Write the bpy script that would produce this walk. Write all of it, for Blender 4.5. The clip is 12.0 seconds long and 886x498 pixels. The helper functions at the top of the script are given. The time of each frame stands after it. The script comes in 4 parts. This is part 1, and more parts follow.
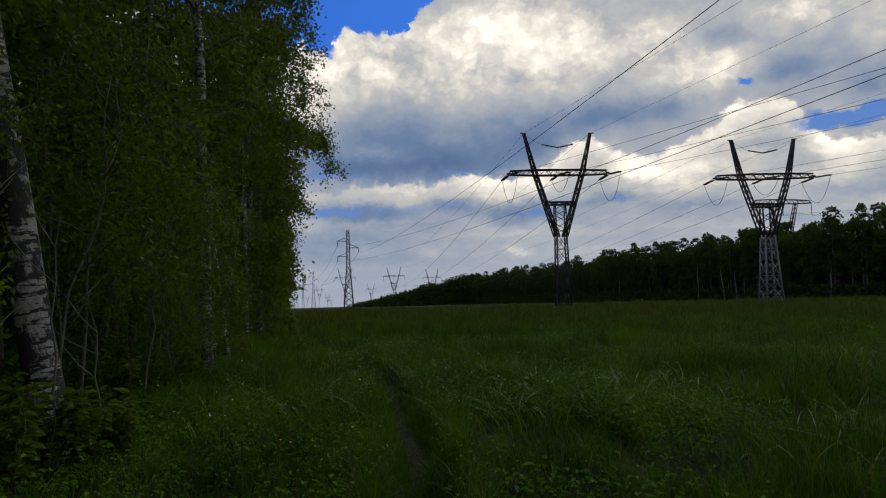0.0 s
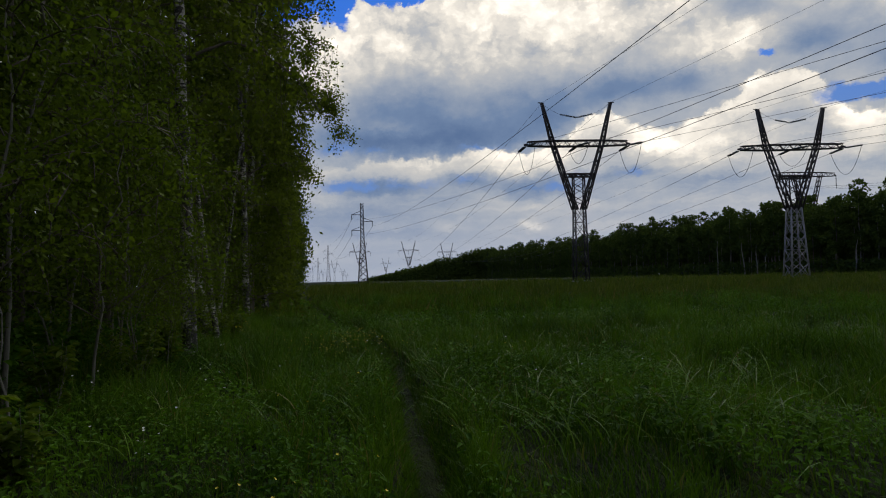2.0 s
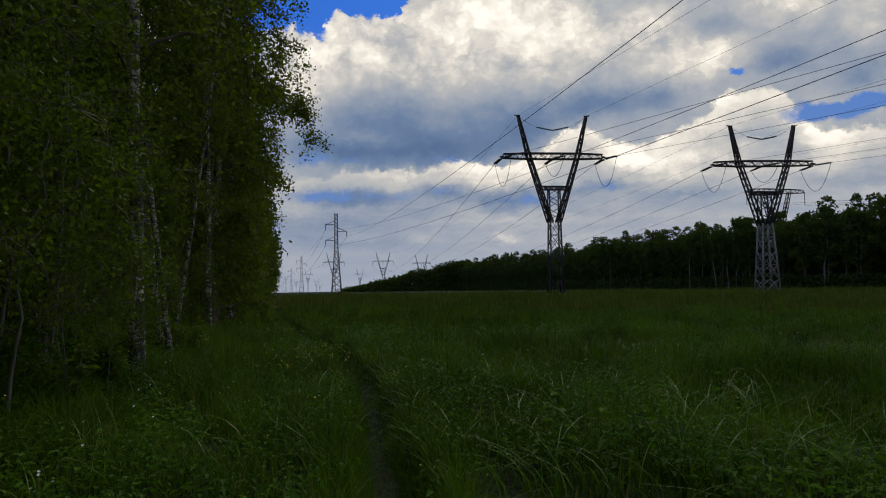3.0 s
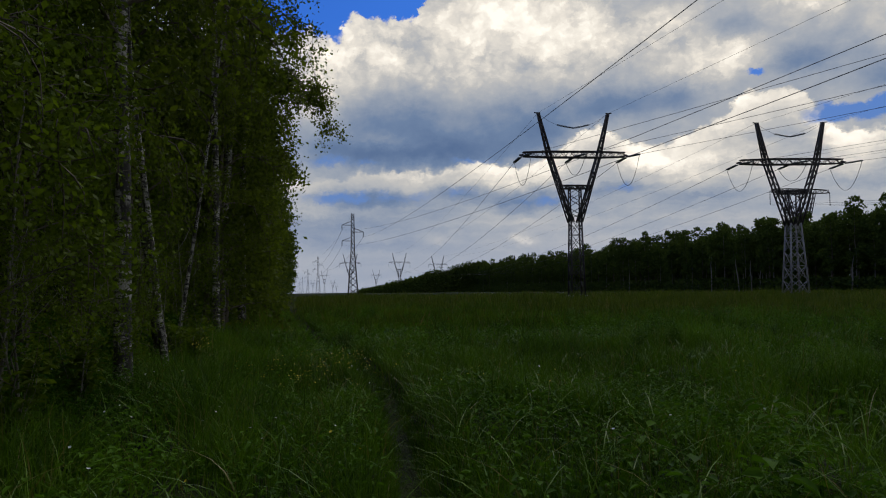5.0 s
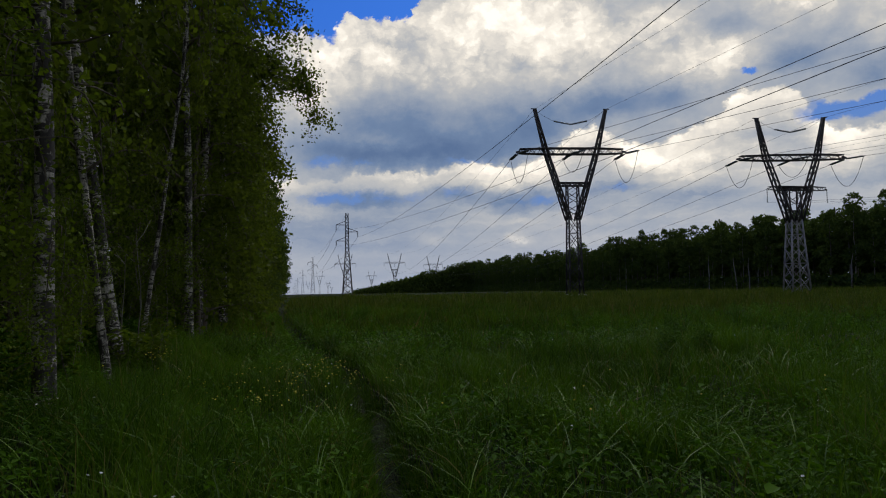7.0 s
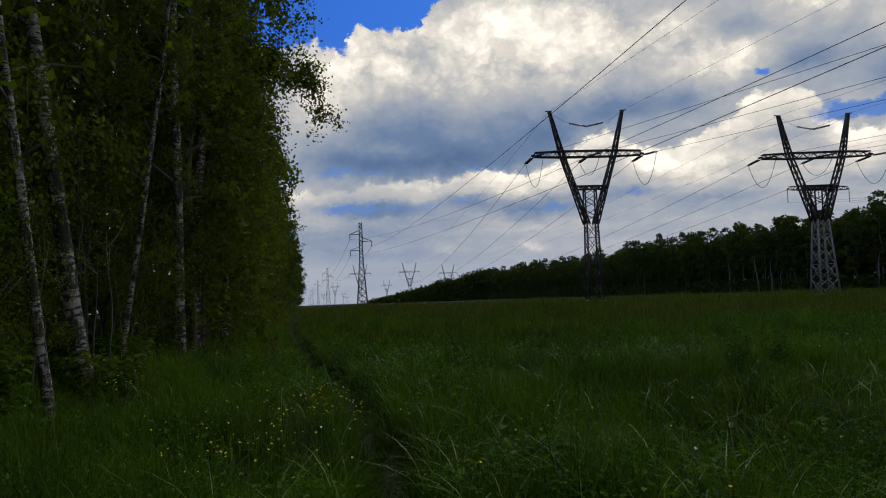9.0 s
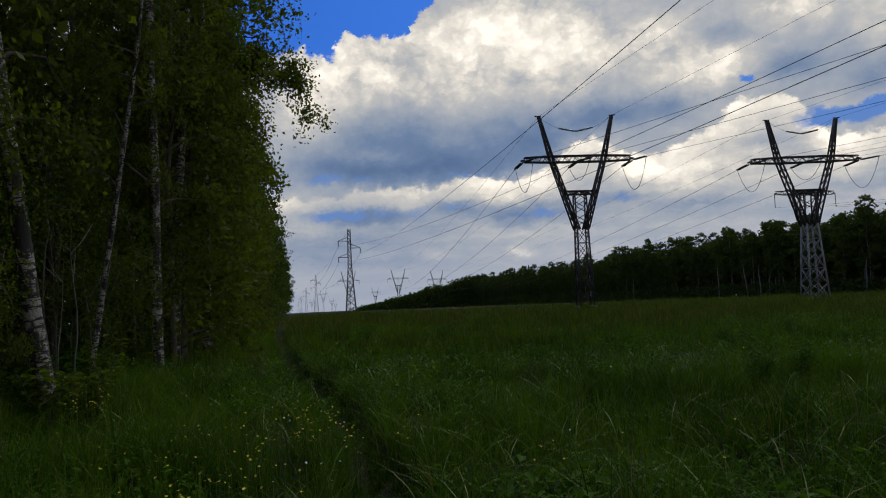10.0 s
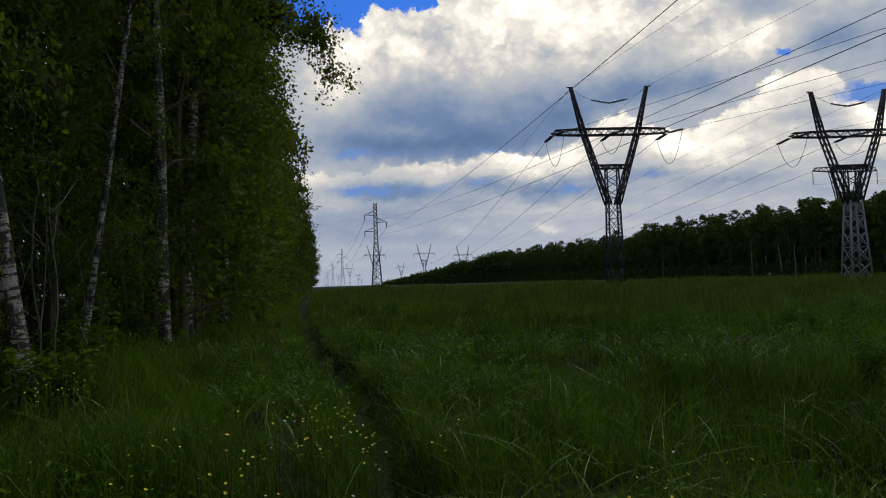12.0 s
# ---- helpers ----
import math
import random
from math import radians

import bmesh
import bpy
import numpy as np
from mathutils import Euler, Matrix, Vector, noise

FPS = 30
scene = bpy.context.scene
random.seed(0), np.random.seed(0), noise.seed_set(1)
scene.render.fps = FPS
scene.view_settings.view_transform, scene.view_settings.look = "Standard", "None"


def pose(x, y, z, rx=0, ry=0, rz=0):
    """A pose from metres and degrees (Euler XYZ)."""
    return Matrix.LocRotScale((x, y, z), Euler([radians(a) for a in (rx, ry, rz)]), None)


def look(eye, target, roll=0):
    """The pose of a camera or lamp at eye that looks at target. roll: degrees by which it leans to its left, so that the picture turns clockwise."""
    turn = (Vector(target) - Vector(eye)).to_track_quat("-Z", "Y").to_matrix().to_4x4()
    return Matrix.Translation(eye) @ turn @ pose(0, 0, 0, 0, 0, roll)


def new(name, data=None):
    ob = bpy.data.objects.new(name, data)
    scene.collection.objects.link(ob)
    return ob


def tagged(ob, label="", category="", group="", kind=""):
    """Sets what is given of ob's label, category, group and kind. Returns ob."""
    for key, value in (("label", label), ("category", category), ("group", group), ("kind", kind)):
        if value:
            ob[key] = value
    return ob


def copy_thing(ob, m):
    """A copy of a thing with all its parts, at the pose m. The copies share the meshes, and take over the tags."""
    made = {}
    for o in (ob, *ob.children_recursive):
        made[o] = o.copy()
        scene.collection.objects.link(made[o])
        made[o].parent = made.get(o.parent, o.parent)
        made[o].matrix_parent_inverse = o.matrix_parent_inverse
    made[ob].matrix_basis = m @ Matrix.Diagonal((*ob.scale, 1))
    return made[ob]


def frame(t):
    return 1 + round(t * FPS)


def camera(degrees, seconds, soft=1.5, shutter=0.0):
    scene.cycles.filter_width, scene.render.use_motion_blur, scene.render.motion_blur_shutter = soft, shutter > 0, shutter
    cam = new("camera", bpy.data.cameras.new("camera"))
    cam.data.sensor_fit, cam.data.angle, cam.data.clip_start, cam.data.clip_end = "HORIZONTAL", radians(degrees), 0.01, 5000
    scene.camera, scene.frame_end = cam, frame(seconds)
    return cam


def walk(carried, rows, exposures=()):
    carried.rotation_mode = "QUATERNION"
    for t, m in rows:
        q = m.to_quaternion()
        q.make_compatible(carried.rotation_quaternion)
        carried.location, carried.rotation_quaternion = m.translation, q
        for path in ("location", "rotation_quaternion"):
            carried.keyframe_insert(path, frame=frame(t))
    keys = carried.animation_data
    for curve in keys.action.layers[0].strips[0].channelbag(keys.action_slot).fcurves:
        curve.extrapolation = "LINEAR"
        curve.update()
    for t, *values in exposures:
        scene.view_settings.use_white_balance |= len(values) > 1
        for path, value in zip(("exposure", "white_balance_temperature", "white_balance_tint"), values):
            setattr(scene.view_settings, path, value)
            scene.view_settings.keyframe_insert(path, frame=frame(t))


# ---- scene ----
cam = camera(66.9, 12.0, soft=1.1)
PATH = [
    (0, (-0.179, 0.024, 2.055), (0.072, 2.004, 2.191), -1.5),
    (0.5, (-0.096, 0.694, 2.04), (0.098, 2.681, 2.161), -1.5),
    (1, (-0.143, 1.184, 2.014), (0.053, 3.173, 2.091), -1.3),
    (1.5, (-0.031, 1.691, 2.014), (0.171, 3.679, 2.076), -1.4),
    (2, (-0.002, 2.095, 2.011), (0.204, 4.083, 2.072), -1.4),
    (2.5, (0.056, 2.473, 1.982), (0.325, 4.453, 2.053), -1.2),
    (3, (0.12, 2.934, 2.002), (0.401, 4.912, 2.096), -0.8),
    (3.5, (0.027, 3.35, 2.041), (0.284, 5.331, 2.144), -0.3),
    (3.7, (-0.004, 3.527, 2.031), (0.232, 5.51, 2.131), -0.3),
    (5.3, (0.072, 5.055, 1.903), (0.302, 7.04, 2.001), -0.8),
    (5.5, (0.117, 5.256, 1.897), (0.329, 7.243, 1.99), -1.1),
    (6, (0.178, 5.722, 1.883), (0.394, 7.709, 1.956), -1.5),
    (6.5, (0.17, 6.147, 1.873), (0.417, 8.131, 1.948), -1.4),
    (7, (0.206, 6.624, 1.867), (0.454, 8.607, 1.966), -1.0),
    (7.5, (0.237, 7.064, 1.886), (0.484, 9.045, 2.005), -0.8),
    (7.7, (0.238, 7.244, 1.884), (0.45, 9.229, 2.001), -0.8),
    (9.3, (0.327, 8.868, 1.836), (0.548, 10.852, 1.961), -2.5),
    (9.5, (0.289, 9.035, 1.844), (0.536, 11.016, 1.968), -2.6),
    (10, (0.275, 9.478, 1.85), (0.515, 11.458, 1.993), -2.4),
    (10.5, (0.266, 9.906, 1.861), (0.432, 11.895, 1.989), -1.3),
    (11, (0.282, 10.339, 1.841), (0.404, 12.333, 1.935), -1.1),
    (11.5, (0.324, 10.729, 1.821), (0.416, 12.725, 1.893), -1.4),
    (12, (0.281, 11.073, 1.811), (0.442, 13.065, 1.884), -1.7),
]
walk(cam, [(t, look(e, g, r)) for t, e, g, r in PATH],
     [(0, -0.06), (1.5, 0.02), (3.5, -0.13), (5.5, -0.08), (7, -0.04), (9.5, -0.07), (10.5, -0.08), (11, -0.02), (11.5, 0.0), (12, 0.10)])


# ---- world, sun, exposure ----
scene.view_settings.exposure = 0.0
SUN_AZ, SUN_EL = 20.0, 52.0     # degrees: azimuth from +y towards +x, height


class Nodes:
    """Short hand for building node trees."""

    def __init__(self, tree):
        self.tree = tree
        self.n, self.l = tree.nodes, tree.links

    def node(self, kind, operation="", data_type=""):
        nd = self.n.new(kind)
        if operation:
            nd.operation = operation
        if data_type:
            nd.data_type = data_type
        return nd

    def put(self, sock, value):
        if isinstance(value, bpy.types.NodeSocket):
            self.l.new(value, sock)
        elif isinstance(value, (int, float)) and sock.type in ("RGBA", "VECTOR"):
            sock.default_value = (value, value, value, 1.0)[:len(sock.default_value)]
        elif isinstance(value, tuple) and sock.type == "RGBA" and len(value) == 3:
            sock.default_value = (*value, 1.0)
        else:
            sock.default_value = value

    def math(self, op, a, b=None, c=None, clamp=False):
        nd = self.node("ShaderNodeMath", op)
        nd.use_clamp = clamp
        for k, v in enumerate((a, b, c)):
            if v is not None:
                self.put(nd.inputs[k], v)
        return nd.outputs[0]

    def vec(self, op, a, b=None):
        nd = self.node("ShaderNodeVectorMath", op)
        self.put(nd.inputs[0], a)
        if b is not None:
            self.put(nd.inputs["Scale"] if op == "SCALE" else nd.inputs[1], b)
        return nd.outputs[0]

    def ramp(self, fac, lo, hi, a=0.0, b=1.0, smooth=True):
        nd = self.node("ShaderNodeMapRange")
        nd.clamp = True
        nd.interpolation_type = "SMOOTHSTEP" if smooth else "LINEAR"
        for k, v in enumerate((fac, lo, hi, a, b)):
            self.put(nd.inputs[k], v)
        return nd.outputs[0]

    def mix(self, fac, a, b):
        nd = self.node("ShaderNodeMix", "", "RGBA")
        self.put(nd.inputs[0], fac), self.put(nd.inputs[6], a), self.put(nd.inputs[7], b)
        return nd.outputs[2]

    def noise(self, vector, scale, detail=4.0, rough=0.55, distort=0.0):
        nd = self.node("ShaderNodeTexNoise")
        if vector is not None:
            self.put(nd.inputs["Vector"], vector)
        for k, v in (("Scale", scale), ("Detail", detail), ("Roughness", rough), ("Distortion", distort)):
            self.put(nd.inputs[k], v)
        return nd.outputs[0], nd.outputs[1]

    def xyz(self, x, y, z):
        nd = self.node("ShaderNodeCombineXYZ")
        self.put(nd.inputs[0], x), self.put(nd.inputs[1], y), self.put(nd.inputs[2], z)
        return nd.outputs[0]


def make_world():
    w = bpy.data.worlds.new("sky")
    scene.world = w
    w.use_nodes = True
    w.node_tree.nodes.clear()
    g = Nodes(w.node_tree)
    out, bg = g.node("ShaderNodeOutputWorld"), g.node("ShaderNodeBackground")
    g.l.new(bg.outputs[0], out.inputs[0])
    sky = g.node("ShaderNodeTexSky")
    sky.sky_type, sky.sun_disc = "NISHITA", False
    sky.sun_elevation, sky.sun_rotation = radians(SUN_EL), radians(SUN_AZ)
    way = g.node("ShaderNodeTexCoord").outputs["Generated"]
    sep = g.node("ShaderNodeSeparateXYZ")
    g.l.new(way, sep.inputs[0])
    az = g.math("MULTIPLY", g.math("ARCTAN2", sep.outputs[0], sep.outputs[1]), 57.2958)
    el = g.math("MULTIPLY", g.math("ARCSINE", sep.outputs[2]), 57.2958)
    # billowing edges: the cloud map is bent by noise at three sizes
    flat = g.xyz(g.math("MULTIPLY", az, 0.12), g.math("MULTIPLY", el, 0.155), 0.0)
    _, warp1 = g.noise(flat, 1.3, 2.0)
    _, warp2 = g.noise(flat, 5.5, 8.0, 0.70)
    def shift(channel, a1, a2):
        s1, s2 = g.node("ShaderNodeSeparateColor"), g.node("ShaderNodeSeparateColor")
        g.l.new(warp1, s1.inputs[0]), g.l.new(warp2, s2.inputs[0])
        return g.math("ADD", g.math("MULTIPLY", g.math("SUBTRACT", s1.outputs[channel], 0.5), a1),
                      g.math("MULTIPLY", g.math("SUBTRACT", s2.outputs[channel], 0.5), a2))
    waz, wel = g.math("ADD", az, shift(0, 1.6, 2.2)), g.math("ADD", el, shift(1, 1.0, 1.7))

    def blob(a, e, ra, re, power):
        u = g.math("DIVIDE", g.math("SUBTRACT", waz, a), ra)
        v = g.math("DIVIDE", g.math("SUBTRACT", wel, e), re)
        d = g.math("ADD", g.math("MULTIPLY", u, u), g.math("MULTIPLY", v, v))
        return g.math("MULTIPLY", g.math("EXPONENT", g.math("MULTIPLY", d, -1.0)), power)

    def total(rows, start):
        acc = start
        for row in rows:
            acc = g.math("ADD", acc, blob(*row))
        return acc

    def outline(rows):
        """The upper edge of a cloud bank: height in degrees along the azimuth."""
        nd = g.node("ShaderNodeValToRGB")
        g.put(nd.inputs[0], g.math("DIVIDE", g.math("ADD", waz, 30.0), 90.0))
        els = nd.color_ramp.elements
        for k, (a, e) in enumerate(rows):
            el_k = els[k] if k < 2 else els.new((a + 30.0) / 90.0)
            el_k.position = (a + 30.0) / 90.0
            el_k.color = (e / 90.0, e / 90.0, e / 90.0, 1.0)
        return g.math("MULTIPLY", nd.outputs[0], 90.0)

    fine, _ = g.noise(flat, 2.6, 9.0, 0.58)
    broad, _ = g.noise(flat, 0.9, 4.0, 0.5)
    # cauliflower heads
    bent = g.xyz(g.math("MULTIPLY", waz, 0.11), g.math("MULTIPLY", wel, 0.15), 0.0)
    heads = []
    for scale in (4.0, 10.0, 24.0):
        vor = g.node("ShaderNodeTexVoronoi")
        vor.feature = "SMOOTH_F1"
        g.put(vor.inputs["Vector"], bent)
        g.put(vor.inputs["Scale"], scale)
        heads.append(vor.outputs["Distance"])
    billow = g.math("ADD", g.math("ADD", g.math("MULTIPLY", heads[0], 0.5), g.math("MULTIPLY", heads[1], 0.32)), g.math("MULTIPLY", heads[2], 0.18))
    puff = g.math("SUBTRACT", 0.40, billow)
    ripple = g.math("ADD", g.math("MULTIPLY", g.math("SUBTRACT", fine, 0.5), 0.34), g.math("MULTIPLY", g.math("SUBTRACT", broad, 0.5), 0.14))
    # the high bank: sunlit heads over grey bellies
    high = total((
        (0.3, 20.5, 3.4, 2.0, 0.34), (-3.1, 18.4, 2.9, 2.2, 0.26), (7.7, 21.6, 3.4, 1.9, 0.36), (13.3, 21.7, 3.9, 2.6, 0.42),
        (18.4, 20.7, 4.2, 2.5, 0.28), (24.8, 19.6, 4.8, 2.1, 0.28), (28.6, 16.6, 2.9, 1.5, 0.30), (3.2, 18.1, 5.4, 1.8, 0.20),
        (10.5, 17.6, 4.9, 1.8, 0.16), (17.8, 18.1, 3.7, 1.8, 0.12), (36.1, 20.0, 4.0, 1.2, 0.28), (-4.5, 15.2, 2.8, 2.7, 0.22),
        (40.7, 17.5, 2.0, 1.5, 0.15), (31.2, 17.1, 2.4, 1.2, 0.16), (2.6, 11.9, 2.9, 0.6, 0.16),), 0.47)
    high = total((
        (3.2, 13.5, 5.4, 2.1, -0.28), (0.2, 10.8, 5.8, 1.3, -0.34), (9.0, 11.3, 5.6, 1.4, -0.36), (12.9, 14.0, 4.3, 1.6, -0.16),
        (21.0, 14.5, 4.1, 1.4, -0.26), (15.8, 12.8, 3.3, 1.4, -0.25), (30.9, 19.5, 2.4, 1.1, -0.24),
        (37.0, 16.2, 3.9, 1.2, -0.20), (26.8, 14.5, 3.0, 1.1, -0.18), (33.9, 15.9, 2.3, 0.8, -0.13),
        (40.9, 14.4, 2.0, 0.8, -0.18), (-3.6, 12.9, 2.9, 1.8, -0.12),), high)
    high = g.math("ADD", high, ripple)
    high = g.math("ADD", high, g.math("MULTIPLY", puff, g.ramp(high, 0.42, 0.75, 0.06, 0.85)))
    above = g.math("SUBTRACT", outline(((-30.0, 26.0), (-7.8, 20.3), (-4.3, 20.6), (-2.1, 20.2), (-0.9, 21.8), (0.8, 22.1), (2.7, 21.8), (4.5, 21.7), (5.3, 23.3), (6.7, 24.4), (8.3, 27.1), (12.0, 60.0), (60.0, 70.0))), wel)
    # the lower bank of cumulus in front of it, brightest along its upper edge
    under = g.math("SUBTRACT", outline(((-30.0, 8.0), (-4.3, 8.7), (0.2, 9.4), (6.0, 9.6), (8.2, 10.2), (9.4, 10.6), (11.4, 10.2), (13.1, 10.1), (15.7, 10.5), (17.6, 11.7), (18.8, 12.6), (20.5, 12.6), (22.1, 11.4), (23.6, 11.0), (25.9, 11.4), (28.5, 12.5), (30.4, 13.4), (32.3, 14.4), (34.1, 14.6), (35.4, 14.0), (36.5, 12.5), (37.7, 10.9), (39.3, 11.1), (41.0, 11.2), (60.0, 8.0))), wel)
    under = g.math("ADD", under, g.math("MULTIPLY", puff, 1.8))
    low = g.ramp(under, 0.0, 3.4, 0.84, 0.45)
    streak, _ = g.noise(g.xyz(g.math("MULTIPLY", az, 0.07), g.math("MULTIPLY", wel, 0.55), 3.0), 1.4, 6.0, 0.6)
    low = g.math("ADD", low, g.math("MULTIPLY", g.math("SUBTRACT", streak, 0.5), g.ramp(under, 0.4, 2.5, 0.0, 0.55)))
    low = total((
        (9.9, 9.6, 2.4, 1.2, 0.12), (15.7, 9.3, 2.8, 1.5, 0.20), (30.6, 11.7, 2.8, 1.5, 0.16), (27.9, 9.3, 4.5, 1.4, 0.24),
        (39.3, 9.7, 2.4, 1.5, 0.20), (34.8, 7.8, 3.0, 1.1, 0.12), (3.1, 9.0, 2.9, 0.4, 0.10), (13.4, 3.6, 1.0, 0.4, 0.30),
        (6.4, 3.5, 1.0, 0.3, 0.16), (24.5, 9.5, 2.6, 1.3, 0.16), (9.8, 5.3, 5.8, 0.7, 0.10), (17.5, 3.7, 5.5, 0.9, 0.06),), low)
    low = total((
        (-0.8, 7.3, 6.3, 1.0, -0.32), (7.9, 7.7, 3.4, 0.7, -0.18), (14.7, 6.9, 3.5, 0.8, -0.20), (21.3, 7.4, 2.7, 0.7, -0.18),
        (0.2, 5.0, 9.2, 2.2, -0.14), (27.4, 6.6, 3.7, 0.6, -0.10), (-1.7, 9.2, 7.2, 1.1, -0.28), (-0.8, 1.6, 9.1, 2.4, -0.06),), low)
    low = g.math("ADD", low, g.math("MULTIPLY", ripple, 0.8))
    low = g.math("ADD", low, g.math("MULTIPLY", puff, g.ramp(low, 0.50, 0.80, 0.05, 0.8)))
    front = g.ramp(under, -0.15, 0.40)
    light = g.math("ADD", g.math("MULTIPLY", low, front), g.math("MULTIPLY", high, g.math("SUBTRACT", 1.0, front)))
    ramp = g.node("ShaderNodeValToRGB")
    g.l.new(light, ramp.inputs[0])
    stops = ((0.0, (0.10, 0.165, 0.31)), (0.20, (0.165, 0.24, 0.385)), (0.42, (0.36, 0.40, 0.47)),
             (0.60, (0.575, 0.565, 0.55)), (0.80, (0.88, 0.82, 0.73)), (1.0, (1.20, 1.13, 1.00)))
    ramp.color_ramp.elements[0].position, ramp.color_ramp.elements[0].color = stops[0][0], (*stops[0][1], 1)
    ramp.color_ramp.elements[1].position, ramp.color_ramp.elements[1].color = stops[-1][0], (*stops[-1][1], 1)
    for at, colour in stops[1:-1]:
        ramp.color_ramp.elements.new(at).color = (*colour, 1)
    # gaps of blue
    gap = total((
        (38.7, 12.1, 2.8, 0.7, 1.00), (41.3, 12.5, 1.3, 0.6, 0.90), (32.0, 15.7, 0.7, 0.3, 0.80), (-0.8, 7.2, 5.8, 0.7, 0.55),
        (-1.7, 10.1, 4.3, 0.6, 0.52), (9.4, 10.3, 2.9, 0.4, 0.40), (15.4, 6.7, 2.6, 0.5, 0.48), (21.5, 7.4, 2.3, 0.4, 0.45),
        (8.4, 7.7, 2.2, 0.4, 0.42),), 0.0)
    gap = g.math("ADD", gap, g.math("MULTIPLY", puff, -0.9))
    gap = g.math("MAXIMUM", g.ramp(gap, 0.25, 0.72), g.ramp(g.math("ADD", above, g.math("MULTIPLY", puff, 2.6)), 0.30, -0.15))
    blue = g.vec("MULTIPLY", sky.outputs[0], (0.011, 0.036, 0.100))
    blue = g.mix(g.ramp(el, 9.0, 22.0), (0.13, 0.25, 0.56), blue)
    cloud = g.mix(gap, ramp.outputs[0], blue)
    # pale haze low down
    haze = g.ramp(el, -0.5, 8.0, 0.75, 0.0)
    cloud = g.mix(haze, cloud, (0.39, 0.43, 0.525))
    # the ground's side of the sky is dull
    cloud = g.mix(g.ramp(el, -6.0, -0.5), (0.08, 0.09, 0.07), cloud)
    g.put(bg.inputs[0], cloud)
    bg.inputs[1].default_value = 1.0


make_world()
sun = new("sun", bpy.data.lights.new("sun", "SUN"))
sun.data.energy, sun.data.angle, sun.data.color = 0.9, radians(12), (1.0, 0.95, 0.86)
_a, _e = radians(SUN_AZ), radians(SUN_EL)
sun.matrix_world = look((0, 0, 60), (-math.sin(_a) * math.cos(_e), -math.cos(_a) * math.cos(_e), 60 - math.sin(_e)))


# ---- materials ----
def material(name):
    m = bpy.data.materials.new(name)
    m.use_nodes = True
    m.node_tree.nodes.clear()
    g = Nodes(m.node_tree)
    out = g.node("ShaderNodeOutputMaterial")
    return m, g, out


def leaf_material(name, dark, light, through_light=0.3, gloss=0.45, dry=None, patchy=1.0, shine=0.14):
    m, g, out = material(name)
    geo = g.node("ShaderNodeNewGeometry")
    place = g.node("ShaderNodeTexCoord").outputs["Object"]
    big, _ = g.noise(place, 0.35, 3.0)
    fac = g.math("ADD", g.math("MULTIPLY", geo.outputs["Random Per Island"], 0.65),
                 g.math("MULTIPLY", g.math("SUBTRACT", big, 0.32 + 0.08 * (patchy - 1.0)), patchy), clamp=True)
    mid, _ = g.noise(place, 1.5, 3.0)
    fac = g.math("ADD", fac, g.math("MULTIPLY", g.math("SUBTRACT", mid, 0.5), 0.9 * patchy - 0.5), clamp=True)
    colour = g.mix(fac, dark, light)
    if dry:
        colour = g.mix(g.ramp(geo.outputs["Random Per Island"], 0.93, 0.98), colour, dry)
    bsdf = g.node("ShaderNodeBsdfPrincipled")
    g.put(bsdf.inputs["Base Color"], colour)
    bsdf.inputs["Roughness"].default_value = gloss
    bsdf.inputs["Specular IOR Level"].default_value = shine
    trans = g.node("ShaderNodeBsdfTranslucent")
    g.put(trans.inputs[0], g.vec("MULTIPLY", colour, (1.25, 1.35, 0.7)))
    mixer = g.node("ShaderNodeMixShader")
    mixer.inputs[0].default_value = through_light
    g.l.new(bsdf.outputs[0], mixer.inputs[1]), g.l.new(trans.outputs[0], mixer.inputs[2])
    g.l.new(mixer.outputs[0], out.inputs[0])
    return m


def plain_material(name, a, b, rough=0.6, metal=0.0, scale=6.0, stretch=(1, 1, 1), bump=0.0):
    m, g, out = material(name)
    place = g.vec("MULTIPLY", g.node("ShaderNodeTexCoord").outputs["Object"], stretch)
    coarse, _ = g.noise(place, scale, 5.0)
    grain, _ = g.noise(place, scale * 9.0, 3.0)
    fac = g.ramp(g.math("ADD", g.math("MULTIPLY", coarse, 0.7), g.math("MULTIPLY", grain, 0.3)), 0.32, 0.68)
    bsdf = g.node("ShaderNodeBsdfPrincipled")
    g.put(bsdf.inputs["Base Color"], g.mix(fac, a, b))
    g.put(bsdf.inputs["Roughness"], g.math("ADD", g.math("MULTIPLY", grain, 0.2), rough - 0.1))
    bsdf.inputs["Metallic"].default_value = metal
    if bump:
        bp = g.node("ShaderNodeBump")
        bp.inputs["Strength"].default_value, bp.inputs["Distance"].default_value = bump, 0.02
        g.l.new(grain, bp.inputs["Height"])
        g.l.new(bp.outputs[0], bsdf.inputs["Normal"])
    g.l.new(bsdf.outputs[0], out.inputs[0])
    return m


